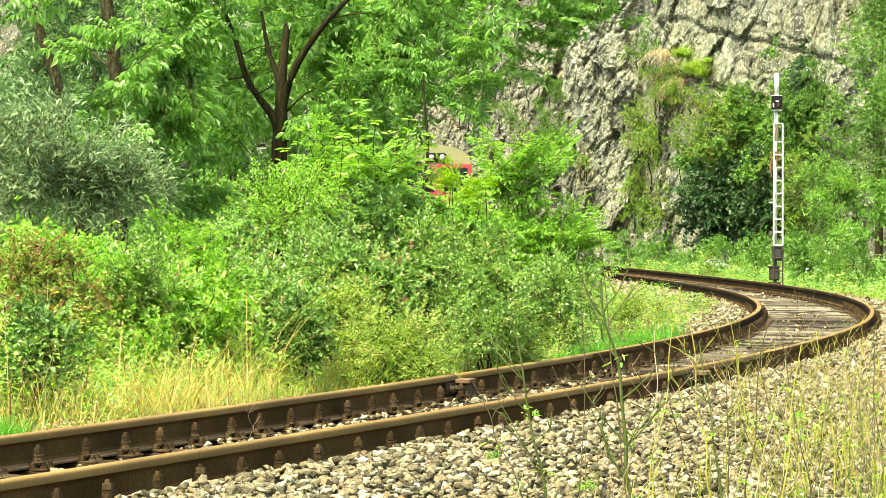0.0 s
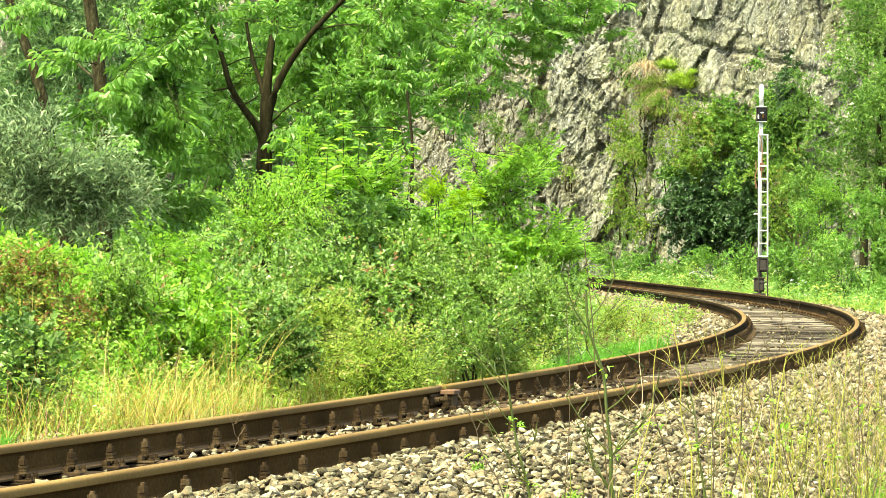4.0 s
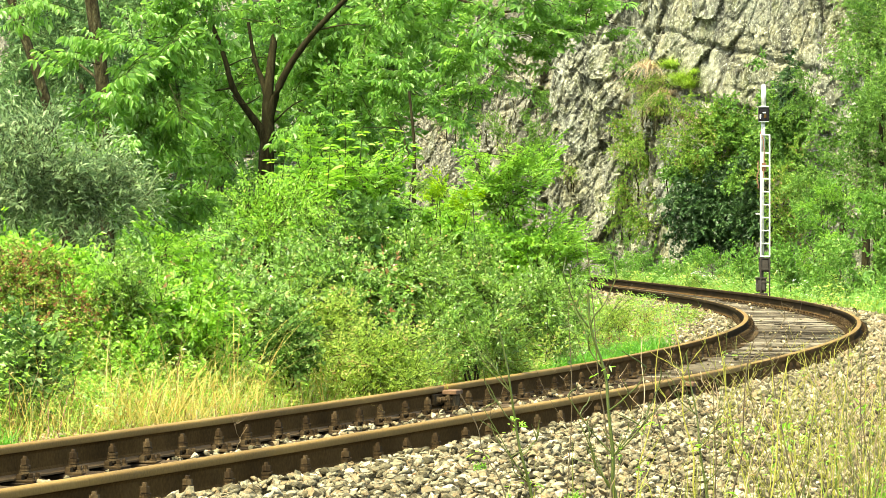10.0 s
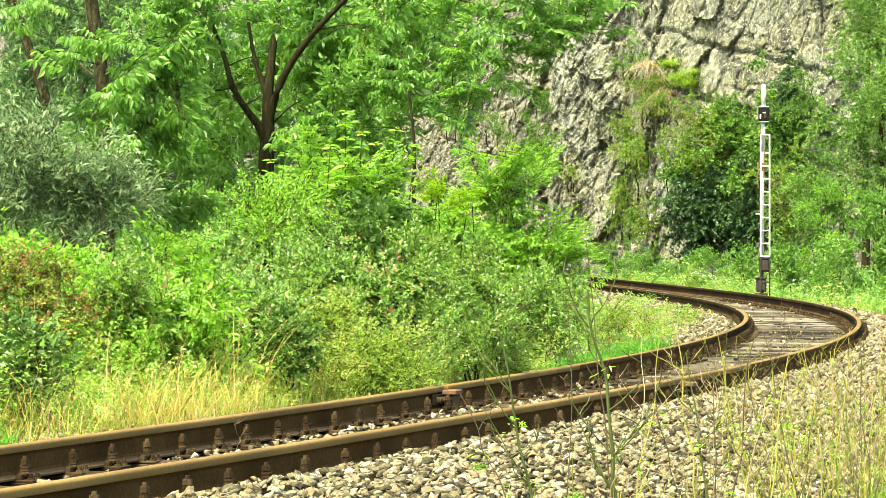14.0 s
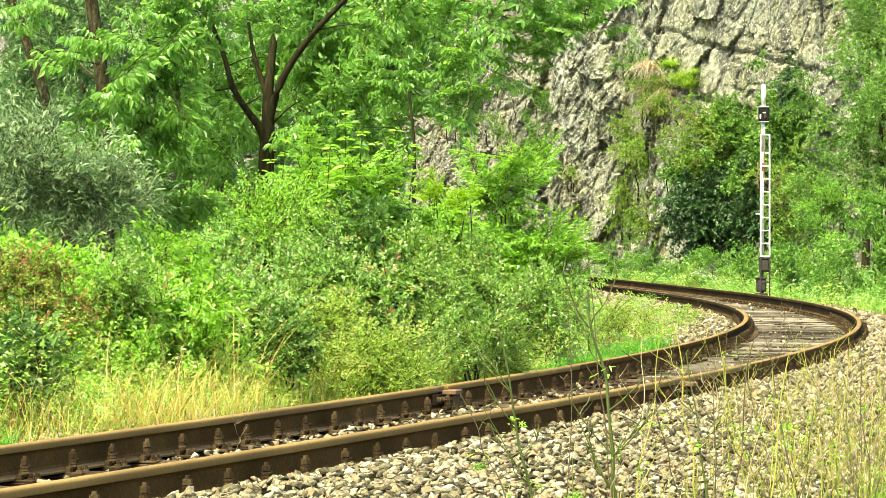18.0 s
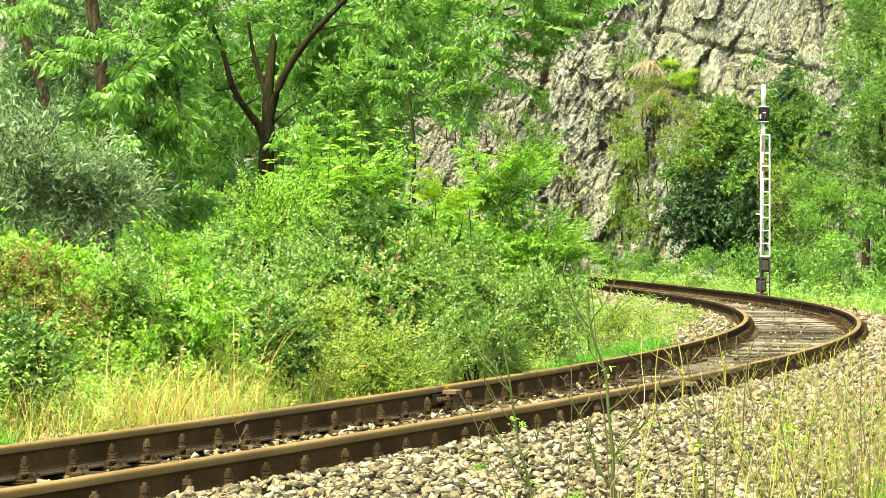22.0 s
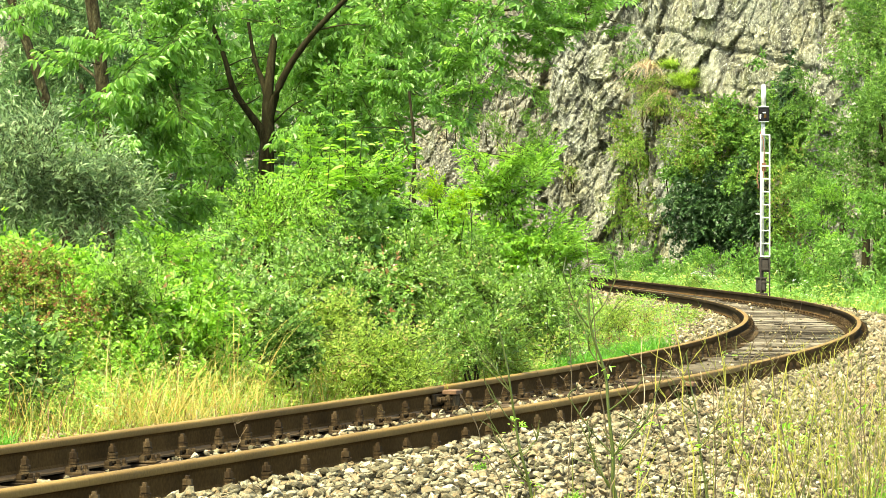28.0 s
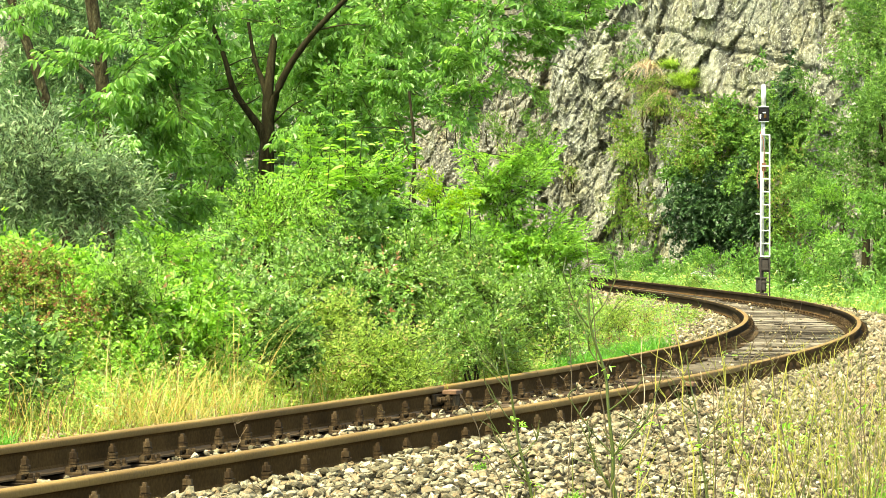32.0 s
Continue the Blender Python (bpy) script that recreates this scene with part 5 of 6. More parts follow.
# weeds: foot x and y, lean, height, radius, material, side shoots
WEEDS = []
WEEDS.append((0.85, 17, -0.2, 1.22, 0.0115, 'green_stem', 11))
WEEDS.append((0.46, 17.5, -0.2, 0.97, 0.009, 'green_stem', 6))
WEEDS.append((0.37, 18, -0.29, 0.64, 0.0044, 'brown_stalk', 2))
WEEDS.append((1.24, 17, -0.15, 0.99, 0.0066, 'green_stem', 6))
WEEDS.append((1.21, 17.5, -0.18, 1.18, 0.0055, 'stalk', 6))
WEEDS.append((1.33, 18, 0.15, 1.01, 0.0055, 'brown_stalk', 6))
WEEDS.append((0.91, 18.5, 0.18, 1.12, 0.0044, 'stalk', 3))
WEEDS.append((1.45, 17.5, 0.14, 0.97, 0.0055, 'stalk', 6))
WEEDS.append((1.78, 18.5, -0.22, 1.05, 0.0044, 'brown_stalk', 5))
WEEDS.append((1.8, 18, 0.12, 0.96, 0.0055, 'stalk', 6))
WEEDS.append((1.56, 19, -0.19, 1.01, 0.0044, 'stalk', 5))
WEEDS.append((2.1, 18.5, -0.07, 1.08, 0.0044, 'brown_stalk', 5))
WEEDS.append((0.81, 17.3, -0.16, 1.42, 0.0044, 'brown_stalk', 3))
WEEDS.append((0.58, 17.2, 0.0, 1.29, 0.0033, 'brown_stalk', 3))
WEEDS.append((1.17, 18, -0.19, 0.82, 0.0044, 'brown_stalk', 3))
SHOOTS = []
SHOOTS.append((-1.39, 33.5, 2.11, 0.05))
SHOOTS.append((-1.18, 33.6, 2.18, -0.05))
SHOOTS.append((-0.86, 33.4, 2.36, 0.0))
SHOOTS.append((-0.72, 33.8, 2.19, 0.1))
SHOOTS.append((-0.43, 34.6, 2.25, 0.12))
SHOOTS.append((-0.6, 34, 2.1, -0.1))
SHOOTS.append((-1.5, 33.2, 1.93, -0.1))
SHOOTS.append((-0.25, 35, 2.11, 0.1))
SHOOTS.append((-0.98, 33, 2.05, 0.08))


def shrub(name, label, category, x, y, lobes, seed, slope=0.0):
    z = float(ground_z(x, y)) - 0.02
    t = thing(name, (x, y, z), label, category)
    stems = []
    r = np.random.default_rng(seed)
    for kind, dx, dy, cz, rx, ry, rz, count, size in lobes:
        for _ in range(2):
            top = np.array([dx + r.normal(0, rx * 0.4), dy + r.normal(0, ry * 0.4), cz - z + rz * r.uniform(0.1, 0.7)])
            stems.append((limb_path((dx * 0.5 + r.normal(0, 0.1), dy * 0.5 + r.normal(0, 0.1), 0), top, 0, 0.03, 6, seed + len(stems)), 0.012, 0.004))
        crown(t, kind, (dx, dy, cz - z), (rx, ry, rz), count, seed + int(cz * 100), size, 0.4, 0.5, 0.3, (0, -0.95, 0.25), 0.02, slope)
    for st in stems:
        wood("stem", t, [st], "twig", 5)
    return t


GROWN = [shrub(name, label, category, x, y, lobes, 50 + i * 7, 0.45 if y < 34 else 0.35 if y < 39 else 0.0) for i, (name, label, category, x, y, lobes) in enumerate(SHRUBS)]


SHOOT_HOST = bpy.data.objects["ash_shrub"]
for i, (x, y, z, lean) in enumerate(SHOOTS):
    o = SHOOT_HOST.matrix_world.translation
    way = (lean, 0.02, 1.0)
    lib = sprays("shoot")
    part("shoot", lib[i % 5], SHOOT_HOST, spray_pose(Vector((x, y, z)) - o - Vector(way) * 0.8, way, i * 1.1, 1.0), "upright young shoot with tiers of leaves")


def tree(name, label, base, woods, lobes, seed, mat="bark"):
    t = thing(name, base, label, "tree")
    b = np.array(base)
    wood("trunk", t, [(np.array(woods[0][0]) - b, woods[0][1], woods[0][2])], mat, 10, "dark furrowed trunk")
    for p, r0, r1 in woods[1:]:
        q = np.array(p) - b
        wood("limb", t, [(q, r0, r1)], mat, 7)
    for i, (kind, x, y, z, rx, ry, rz, count, size) in enumerate(lobes):
        crown(t, kind, np.array((x, y, z)) - b, (rx, ry, rz), count, seed + i, size, -0.05, 0.3, 0.35, None, 0.02, 0.0, 0.7, 4, 0.2)
    return t


WALNUT = tree("walnut_tree", "spreading walnut tree with drooping bright green compound leaves", (-2.1, 45, -0.2), WALNUT_WOOD, WALNUT_CROWN, 300)
WALNUT_AT = np.array((-2.1, 45, -0.2))
BOUGH_AT = np.array(BOUGH_WOOD[0][0][0])
BOUGH = wood("bough", WALNUT, [(np.array(p) - BOUGH_AT, r0, r1) for p, r0, r1 in BOUGH_WOOD], "bark", 6)
BOUGH.matrix_basis = Matrix.Translation(BOUGH_AT - WALNUT_AT)
for i, (kind, x, y, z, rx, ry, rz, count, size) in enumerate(WALNUT_BOUGH):
    crown(BOUGH, kind, np.array((x, y, z)) - BOUGH_AT, (rx, ry, rz), count, 340 + i, size, 0.05, 0.2, 0.35, None, -9, 0.0, 0.5, 4, 0.14)

tree("willow_tree", "tall grey-green willow with a leaning trunk", (-5.06, 51, -0.2), WILLOW_WOOD[:1], WILLOW_CROWN[:3], 400, "light_bark")
tree("willow_tree", "tall willow with a dark upright trunk", (-4.33, 49, -0.2), WILLOW_WOOD[1:], WILLOW_CROWN[3:], 420, "light_bark")
thin = thing("thin_tree", (-0.257, 35.4, -0.25), "slender ivy-grown dark tree trunk", "tree")
wood("trunk", thin, [([(0, 0, 0), (-0.03, 0, 0.7), (0.015, 0, 1.3), (-0.02, 0, 1.9), (0.0, 0.05, 2.35), (-0.06, 0.1, 2.9)], 0.032, 0.012)], "bark", 8)
for k, (za, dx, dz) in enumerate(((1.7, -0.25, 0.4), (2.2, -0.2, 0.5))):
    wood("limb", thin, [(limb_path((0, 0, za), (dx, 0.1, za + dz), 0, 0.02, 5, k), 0.012, 0.004)], "bark", 5)
crown(thin, "small", (0, 0.0, 1.5), (0.14, 0.12, 1.1), 34, 77, 0.45, 0.2, 0.4, 0.2)
shrub("willow_bush", "silvery grey-green willow bush behind nettles", "willow bush", WILLOW_BUSH[0][1], 40,
      [(k, x - WILLOW_BUSH[0][1], y - 40, z, rx, ry, rz, c, s) for k, x, y, z, rx, ry, rz, c, s in WILLOW_BUSH], 440)

for i, (x, y, zc, rx, rz, count) in enumerate(WOODLAND):
    g = float(ground_z(x, y))
    t = thing("woodland_tree", (x, y, g), "leafy green tree in the wood behind the line, with shade in its colour", "tree", "trees of the wood behind the line")
    wood("trunk", t, [(limb_path((0, 0, -0.1), (0.2, 0, zc + 1), 0, 0.05, 6, i), 0.13, 0.05)], "bark", 8)
    crown(t, "far", (0, 0, zc - g), (rx, 1.6, rz), int(count * 0.5), 500 + i, 1.35, 0.0, 0.3, 0.35, tuft=3, loose=0.35)

for i, (x, y, z, rx, rz, count) in enumerate(RIGHT_TREES):
    g = float(ground_z(x, y))
    t = thing("hillside_tree", (x, y, g), "soft dark green tree at the foot of the cliff", "tree", "trees at the foot of the cliff")
    wood("trunk", t, [(limb_path((0, 0, -0.1), (0.1, 0, z - g), 0, 0.05, 6, i), 0.12, 0.05)], "bark", 8)
    crown(t, "hill", (0, 0, z - g), (rx, 1.4, rz), count, 530 + i, 0.9, 0.0, 0.25, 0.35, tuft=3, loose=0.25)

for i, (x, y, z, rx, rz, count) in enumerate(RIGHT_BUSHES):
    shrub("verge_bush", "rounded light green bush beyond the signal mast", "bush", x, y, [("verge", 0, 0, z, rx, 0.9, rz, count, 1.1)], 560 + i)
for i, (x, y, z, rx, rz, count) in enumerate(((7.98, 81, 1.05, 0.42, 0.6, 30), (8.5, 82, 0.95, 0.4, 0.5, 22), (8.75, 85, 2.1, 0.6, 0.5, 26))):
    shrub("feathery_bush", "feathery bright green bush beyond the signal mast", "bush", x, y, [("ash", 0, 0, z, rx, 0.6, rz, count, 0.62)], 590 + i)


def climber(name, label, category, kind, x, y, z, rx, ry, rz, count, size, seed):
    t = thing(name, (x, y, z - rz), label, category)
    crown(t, kind, (0, 0, rz), (rx, ry * 0.6, rz), count, seed, size, -0.2, 0.3, 0.35, (0, -1, 0), face=0.5, tuft=3, loose=0.25)
    for k, dx in enumerate((-rx * 0.4, 0, rx * 0.4)):
        wood("stem", t, [(limb_path((dx, 0.6, 0), (dx * 1.4, 0.3, rz * 1.4), 0, 0.06, 7, seed + k), 0.03, 0.01)], "twig", 5)


for i, row in enumerate(IVY):
    climber("ivy_curtain", "dense dark green ivy curtain on the foot of the rock" if row[0] == "deep_ivy" else "tangled green creepers hanging on the rock", "ivy", *row, 600 + i)
for i, row in enumerate(LEDGE_PLANTS):
    climber("ledge_plant", "tuft of green growth on a cliff ledge", "plant", *row, 640 + i)



def arched_blades(roots, length, droop, seed, wide, spread=0.5, toward=(0.0, 0.0)):
    """Thin blades that rise from their roots and bow over; verts and faces."""
    r = np.random.default_rng(seed)
    k = len(roots)
    a = r.uniform(0, 2 * math.pi, k)
    out = np.stack([np.cos(a) + toward[0], np.sin(a) + toward[1], 0 * a], 1)
    ln = length * r.uniform(0.4, 1.1, k)
    lean, sag = np.abs(r.normal(spread, 0.25, k)), droop * r.uniform(0.3, 1.2, k)
    side = np.stack([-np.sin(a), np.cos(a), 0 * a], 1)
    side[:, 0] = np.sign(side[:, 0] + 1e-6) * np.maximum(np.abs(side[:, 0]), 0.5)
    w = wide * r.uniform(0.6, 1.3, k)
    V = np.zeros((k, 10, 3))
    for j, u in enumerate((0.0, 0.3, 0.55, 0.8, 1.0)):
        p = roots + out * (ln * (lean * u + 0.55 * sag * u * u))[:, None]
        p[:, 2] += ln * (u * (1 - 0.3 * lean) - sag * u ** 2.4)
        V[:, 2 * j] = p - side * (w * (1.02 - 0.8 * u))[:, None]
        V[:, 2 * j + 1] = p + side * (w * (1.02 - 0.8 * u))[:, None]
    F = [(q * 10 + 2 * j, q * 10 + 2 * j + 1, q * 10 + 2 * j + 3, q * 10 + 2 * j + 2) for q in range(k) for j in range(4)]
    return V.reshape(-1, 3), F


def ledge_tuft(x, z, half, length, droop, mat, count, seed, label, spread=0.6):
    """A grass tuft rooted in the rock face at x and z."""
    near = ROCK[(np.abs(ROCK[:, 0] - x) < 0.25) & (np.abs(ROCK[:, 2] - z) < 0.15)]
    y = float(near[:, 1].min()) + 0.06 if len(near) else 128.0
    r = np.random.default_rng(seed)
    roots = np.stack([r.normal(0, half * 0.5, count), r.uniform(-0.1, 0.15, count), r.normal(0, 0.035, count)], 1)
    V, F = arched_blades(roots, length, droop, seed, 0.010, spread, (0.0, -0.35))
    t = thing("ledge_grass", (x, y, z), label, "grass", "grass tufts on the cliff")
    part("blades", mesh_of("blades", V, F, [M[mat]]), t)


for i, (x, z, half, length, droop, mat, count) in enumerate((
        (8.14, 6.55, 0.32, 0.85, 0.62, "ledge_green", 700), (8.35, 6.42, 0.24, 0.65, 0.66, "ledge_green", 340), (7.76, 7.12, 0.3, 0.62, 0.66, "ledge_green", 460),
        (7.5, 5.55, 0.2, 0.5, 0.8, "ledge_green", 240), (8.5, 6.9, 0.12, 0.3, 0.7, "ledge_green", 140))):
    ledge_tuft(x, z, half, length, droop, mat, count, 2100 + i, "rounded tuft of bright green grass on a cliff ledge")
for i, (x, z, half, length, droop) in enumerate(((7.1, 7.2, 0.3, 0.9, 1.7), (7.35, 6.7, 0.25, 0.9, 1.7), (7.0, 6.4, 0.25, 0.8, 1.8), (7.6, 6.2, 0.25, 0.7, 1.6), (7.25, 5.7, 0.2, 0.8, 1.7), (8.2, 5.4, 0.3, 0.8, 1.5), (8.7, 5.2, 0.3, 0.7, 1.5))):
    ledge_tuft(x, z, half, length, droop, "ledge_dry" if i % 3 else "straw", 170, 2150 + i, "withered brown grass hanging from the cliff", 0.3)

# low herbs on the far verge
vr = np.random.default_rng(21)
for i in range(50):
    s = vr.uniform(40, 100)
    o = -vr.uniform(1.5, 2.4 + 0.05 * s)
    x, y, h = line(s, o)
    if math.hypot(x - 6.28, y - 75.2) < 0.8:
        continue
    g = float(ground_z(x, y))
    t = thing("verge_herb", (x, y, g), "leafy green herb on the verge", "herb", "herbs on the verge")
    hh = vr.uniform(0.45, 0.75) + 0.14 * (-o - 1.5)
    crown(t, "verge" if vr.random() < 0.7 else "olive", (0, 0, hh * 0.5), (0.55, 0.55, hh * 0.5), 6, 700 + i, 1.25, 0.8, 0.2, 0.3)

# low herbs between the rail and the bushes, and inside the bend
hr = np.random.default_rng(23)
for i in range(78):
    s = hr.uniform(2.5, 22) if i < 46 else hr.uniform(22, 60)
    o = hr.uniform(3.4, 4.9) if i < 46 else hr.uniform(3.2, 6.0)
    x, y, h = line(s, o)
    t = thing("trackside_herb", (x, y, float(ground_z(x, y))), "leafy herb among dry grass beside the rails", "herb", "herbs beside the rails")
    hh = hr.uniform(0.3, 0.75) if i < 46 else hr.uniform(0.15, 0.35)
    crown(t, hr.choice(["nettle", "nettle", "olive", "bramble", "rusty"]), (0, 0, hh * 0.5), (0.3, 0.3, hh * 0.5), 8 if i < 46 else 5, 2000 + i, 0.8, 0.8, 0.2, 0.3)

# ---- grass ----


def grass(name, label, lots, seed, wide=0.006):
    """Bent blades; lots of (s from, s to, offset from, offset to, count, height, slot, bend)."""
    r = np.random.default_rng(seed)
    V, F, I = [], [], []
    mats = [M["grass"], M["straw"], M["lush"], M["stalk"], M["rust_stem"], M["gold"]]
    n = 0
    for s0, s1, o0, o1, count, tall, slot, bend in lots:
        s, o = r.uniform(s0, s1, count), r.uniform(o0, o1, count)
        clump = np.array([noise.noise(Vector((a * 1.3, b * 1.3, seed))) for a, b in zip(s, o)])
        keep = clump > -0.25
        s, o = s[keep], o[keep]
        x, y, h = line(s, o)
        z = np.maximum(ground_z(x, y), bed_height(o) if o1 < 3 and o0 > -3.4 else -9) - 0.01
        k = len(s)
        hgt = tall * r.uniform(0.45, 1.2, k) * (1 + 0.5 * clump[keep])
        a = r.uniform(0, 2 * math.pi, k)
        lean = hgt * np.abs(r.normal(bend, 0.3, k))
        w = wide * r.uniform(0.6, 1.3, k)
        side = np.stack([-np.sin(a + r.normal(0, 0.6, k)), np.cos(a), 0 * a], 1)
        out = np.stack([np.cos(a), np.sin(a), 0 * a], 1)
        b = np.stack([x, y, z], 1)
        mid = b + out * (lean * 0.3)[:, None] + np.array([0, 0, 1]) * (hgt * 0.6)[:, None]
        tip = b + out * lean[:, None] + np.array([0, 0, 1]) * hgt[:, None] * np.clip(1 - 0.35 * (lean / hgt), 0.25, 1)[:, None]
        sd = side * w[:, None]
        v = np.stack([b - sd, b + sd, mid + sd * 0.8, mid - sd * 0.8, tip], 1)
        V.append(v.reshape(-1, 3))
        for q in range(k):
            c = n + q * 5
            F.append((c, c + 1, c + 2, c + 3))
            F.append((c + 3, c + 2, c + 4))
        I += [slot] * (2 * k)
        n += 5 * k
    me = mesh_of(name, np.concatenate(V), F, mats, I)
    return tagged(new(name, me), label, "grass", kind="stuff")


grass("dry_grass", "straw-coloured dry grass along the inner rail", [(-3, 5.4, 2.35, 3.2, 1108, 0.21, 1, 1.4), (5.4, 9, 2.35, 3.5, 1135, 0.27, 1, 1.3)] + [(2, 12, 2.4, 3.4, 396, 0.255, 4, 1.1), (-3, 9.5, 2.5, 3.6, 572, 0.3, 4, 1.2), (3, 10.5, 2.9, 4.2, 371, 0.75, 3, 1.1), (5.6, 9.4, 2.8, 3.9, 371, 0.7, 5, 1.3), (5, 11, 2.9, 4.3, 123, 0.7, 5, 1), (0, 14, 3, 4.4, 1210, 0.75, 0, 0.9)] + [(9, 21, 2.9, 4.3, 2600, 0.75, 3, 0.7), (9, 21, 2.9, 4.2, 900, 0.7, 5, 0.8), (9, 20, 3, 4.2, 500, 0.7, 4, 0.5), (4.5, 14, 3.2, 4.3, 103, 1.3, 5, 0.6), (4, 12, 3.2, 4.3, 64, 1.1, 1, 0.7), (8, 14, 2.45, 3.5, 1108, 0.24, 1, 1.2), (6.5, 13, 2.3, 3, 858, 0.34, 0, 1.1), (6.5, 13, 2.3, 3, 825, 0.42, 3, 1.2), (2, 10, 2.6, 3.4, 321, 0.5, 5, 1.2), (4, 13, 2.9, 3.6, 222, 0.7, 3, 0.9), (4, 11, 2.9, 3.6, 173, 0.75, 5, 1), (3, 9, 2.5, 3.2, 440, 0.24, 4, 1.2), (7.5, 12.5, 2.3, 2.95, 396, 0.315, 1, 1), (7.5, 12.5, 2.35, 2.95, 495, 0.45, 0, 0.9), (11, 18, 2.3, 3, 1800, 0.42, 0, 0.7), (11, 18, 2.3, 3, 1700, 0.45, 3, 0.8), (7.5, 12.5, 2.3, 2.95, 222, 0.55, 5, 0.9), (-2, 4, 2.7, 3.8, 495, 0.6, 4, 0.9), (-2, 4, 2.5, 3.4, 316, 0.3, 1, 1.1), (8, 19, 2.5, 3.4, 825, 0.3, 0, 0.9), (6, 18, 2.6, 5, 1485, 0.3, 0, 0.6), (-3, 8, 2.6, 3.6, 660, 0.255, 4, 1.1), (-2, 8, 2.5, 3.6, 143, 0.8, 4, 0.7), (-2, 16, 2.9, 5.2, 111, 0.75, 1, 0.8)], 31, 0.0029)
def tangled_straw():
    """Long dead stalks that bow over and lie across one another in front of the nettles."""
    V, F, I, n = [], [], [], 0
    r = np.random.default_rng(77)
    for s0, s1, o0, o1, count, length, droop, spread, slot, wide in ((3, 11, 2.2, 2.6, 2400, 0.3, 0.95, 1.3, 0, 0.0032), (4.5, 10.5, 2.3, 2.7, 900, 0.46, 0.8, 0.9, 0, 0.003), (6.2, 8.6, 2.35, 2.75, 420, 0.95, 0.6, 0.4, 1, 0.003),
                                                                     (5, 12, 2.4, 3.1, 240, 1.2, 0.55, 0.3, 2, 0.0028), (-2, 11, 2.3, 3.0, 330, 0.5, 0.6, 0.9, 3, 0.003), (8, 14, 2.25, 2.9, 420, 0.6, 0.6, 0.6, 1, 0.003),
                                                                     (6.6, 8.8, 2.35, 2.9, 170, 1.5, 0.62, 0.25, 1, 0.0032), (-2, 13, 2.3, 3.0, 700, 0.7, 0.6, 0.6, 4, 0.004)):
        s, o = r.uniform(s0, s1, count), r.uniform(o0, o1, count)
        # stalks stand in bunches
        bunch = np.array([noise.noise(Vector((a * 1.7, b * 1.7, 5 + slot))) for a, b in zip(s, o)])
        s, o = s[bunch > 0.02], o[bunch > 0.02]
        x, y, h = line(s, o)
        roots = np.stack([x, y, np.maximum(ground_z(x, y), bed_height(o)) - 0.01], 1)
        v, f = arched_blades(roots, length, droop, 78 + n % 97, wide, spread)
        V.append(v)
        F += [tuple(q + n for q in c) for c in f]
        I += [slot] * len(f)
        n += len(v)
    me = mesh_of("tangled_straw", np.concatenate(V), F, [M["straw"], M["gold"], M["stalk"], M["rust_stem"], M["grass"]], I)
    tagged(new("tangled_straw", me), "long dry stalks bowed over beside the inner rail", "grass", kind="stuff")


tangled_straw()
grass("meadow_grass", "yellow-green grass on the inside of the bend", [(15, 75, 2.7, 6.5, 7000, 0.2, 0, 0.6), (15, 70, 2.8, 6, 4000, 0.28, 3, 0.6), (18, 60, 2.5, 5, 4500, 0.25, 1, 0.8), (24, 46, 2.8, 5, 2200, 0.34, 4, 0.6)], 32, 0.005)
grass("lush_grass", "patch of lush bright green fine grass beside the rail", [(17.6, 28, 2.15, 2.95, 7500, 0.22, 2, 0.4), (2.5, 3.15, 2.0, 2.3, 1700, 0.3, 2, 0.3)], 33, 0.004)
grass("verge_grass", "green grass on the outer verge", [(38, 105, -6, -1.0, 9000, 0.32, 0, 0.5), (33, 60, -7, -1.6, 3500, 0.32, 3, 0.5)], 34, 0.008)
grass("foreground_grass", "thin yellow-green grass on the ballast shoulder", [(-2, 30, -4.4, -2.0, 3000, 0.5, 3, 0.3), (-2, 26, -4.2, -2.4, 700, 0.4, 0, 0.3), (-1, 6, -4.4, -2.9, 900, 0.4, 0, 0.5), (-2, 26, -4.2, -2.3, 600, 0.5, 1, 0.5)], 35, 0.003)



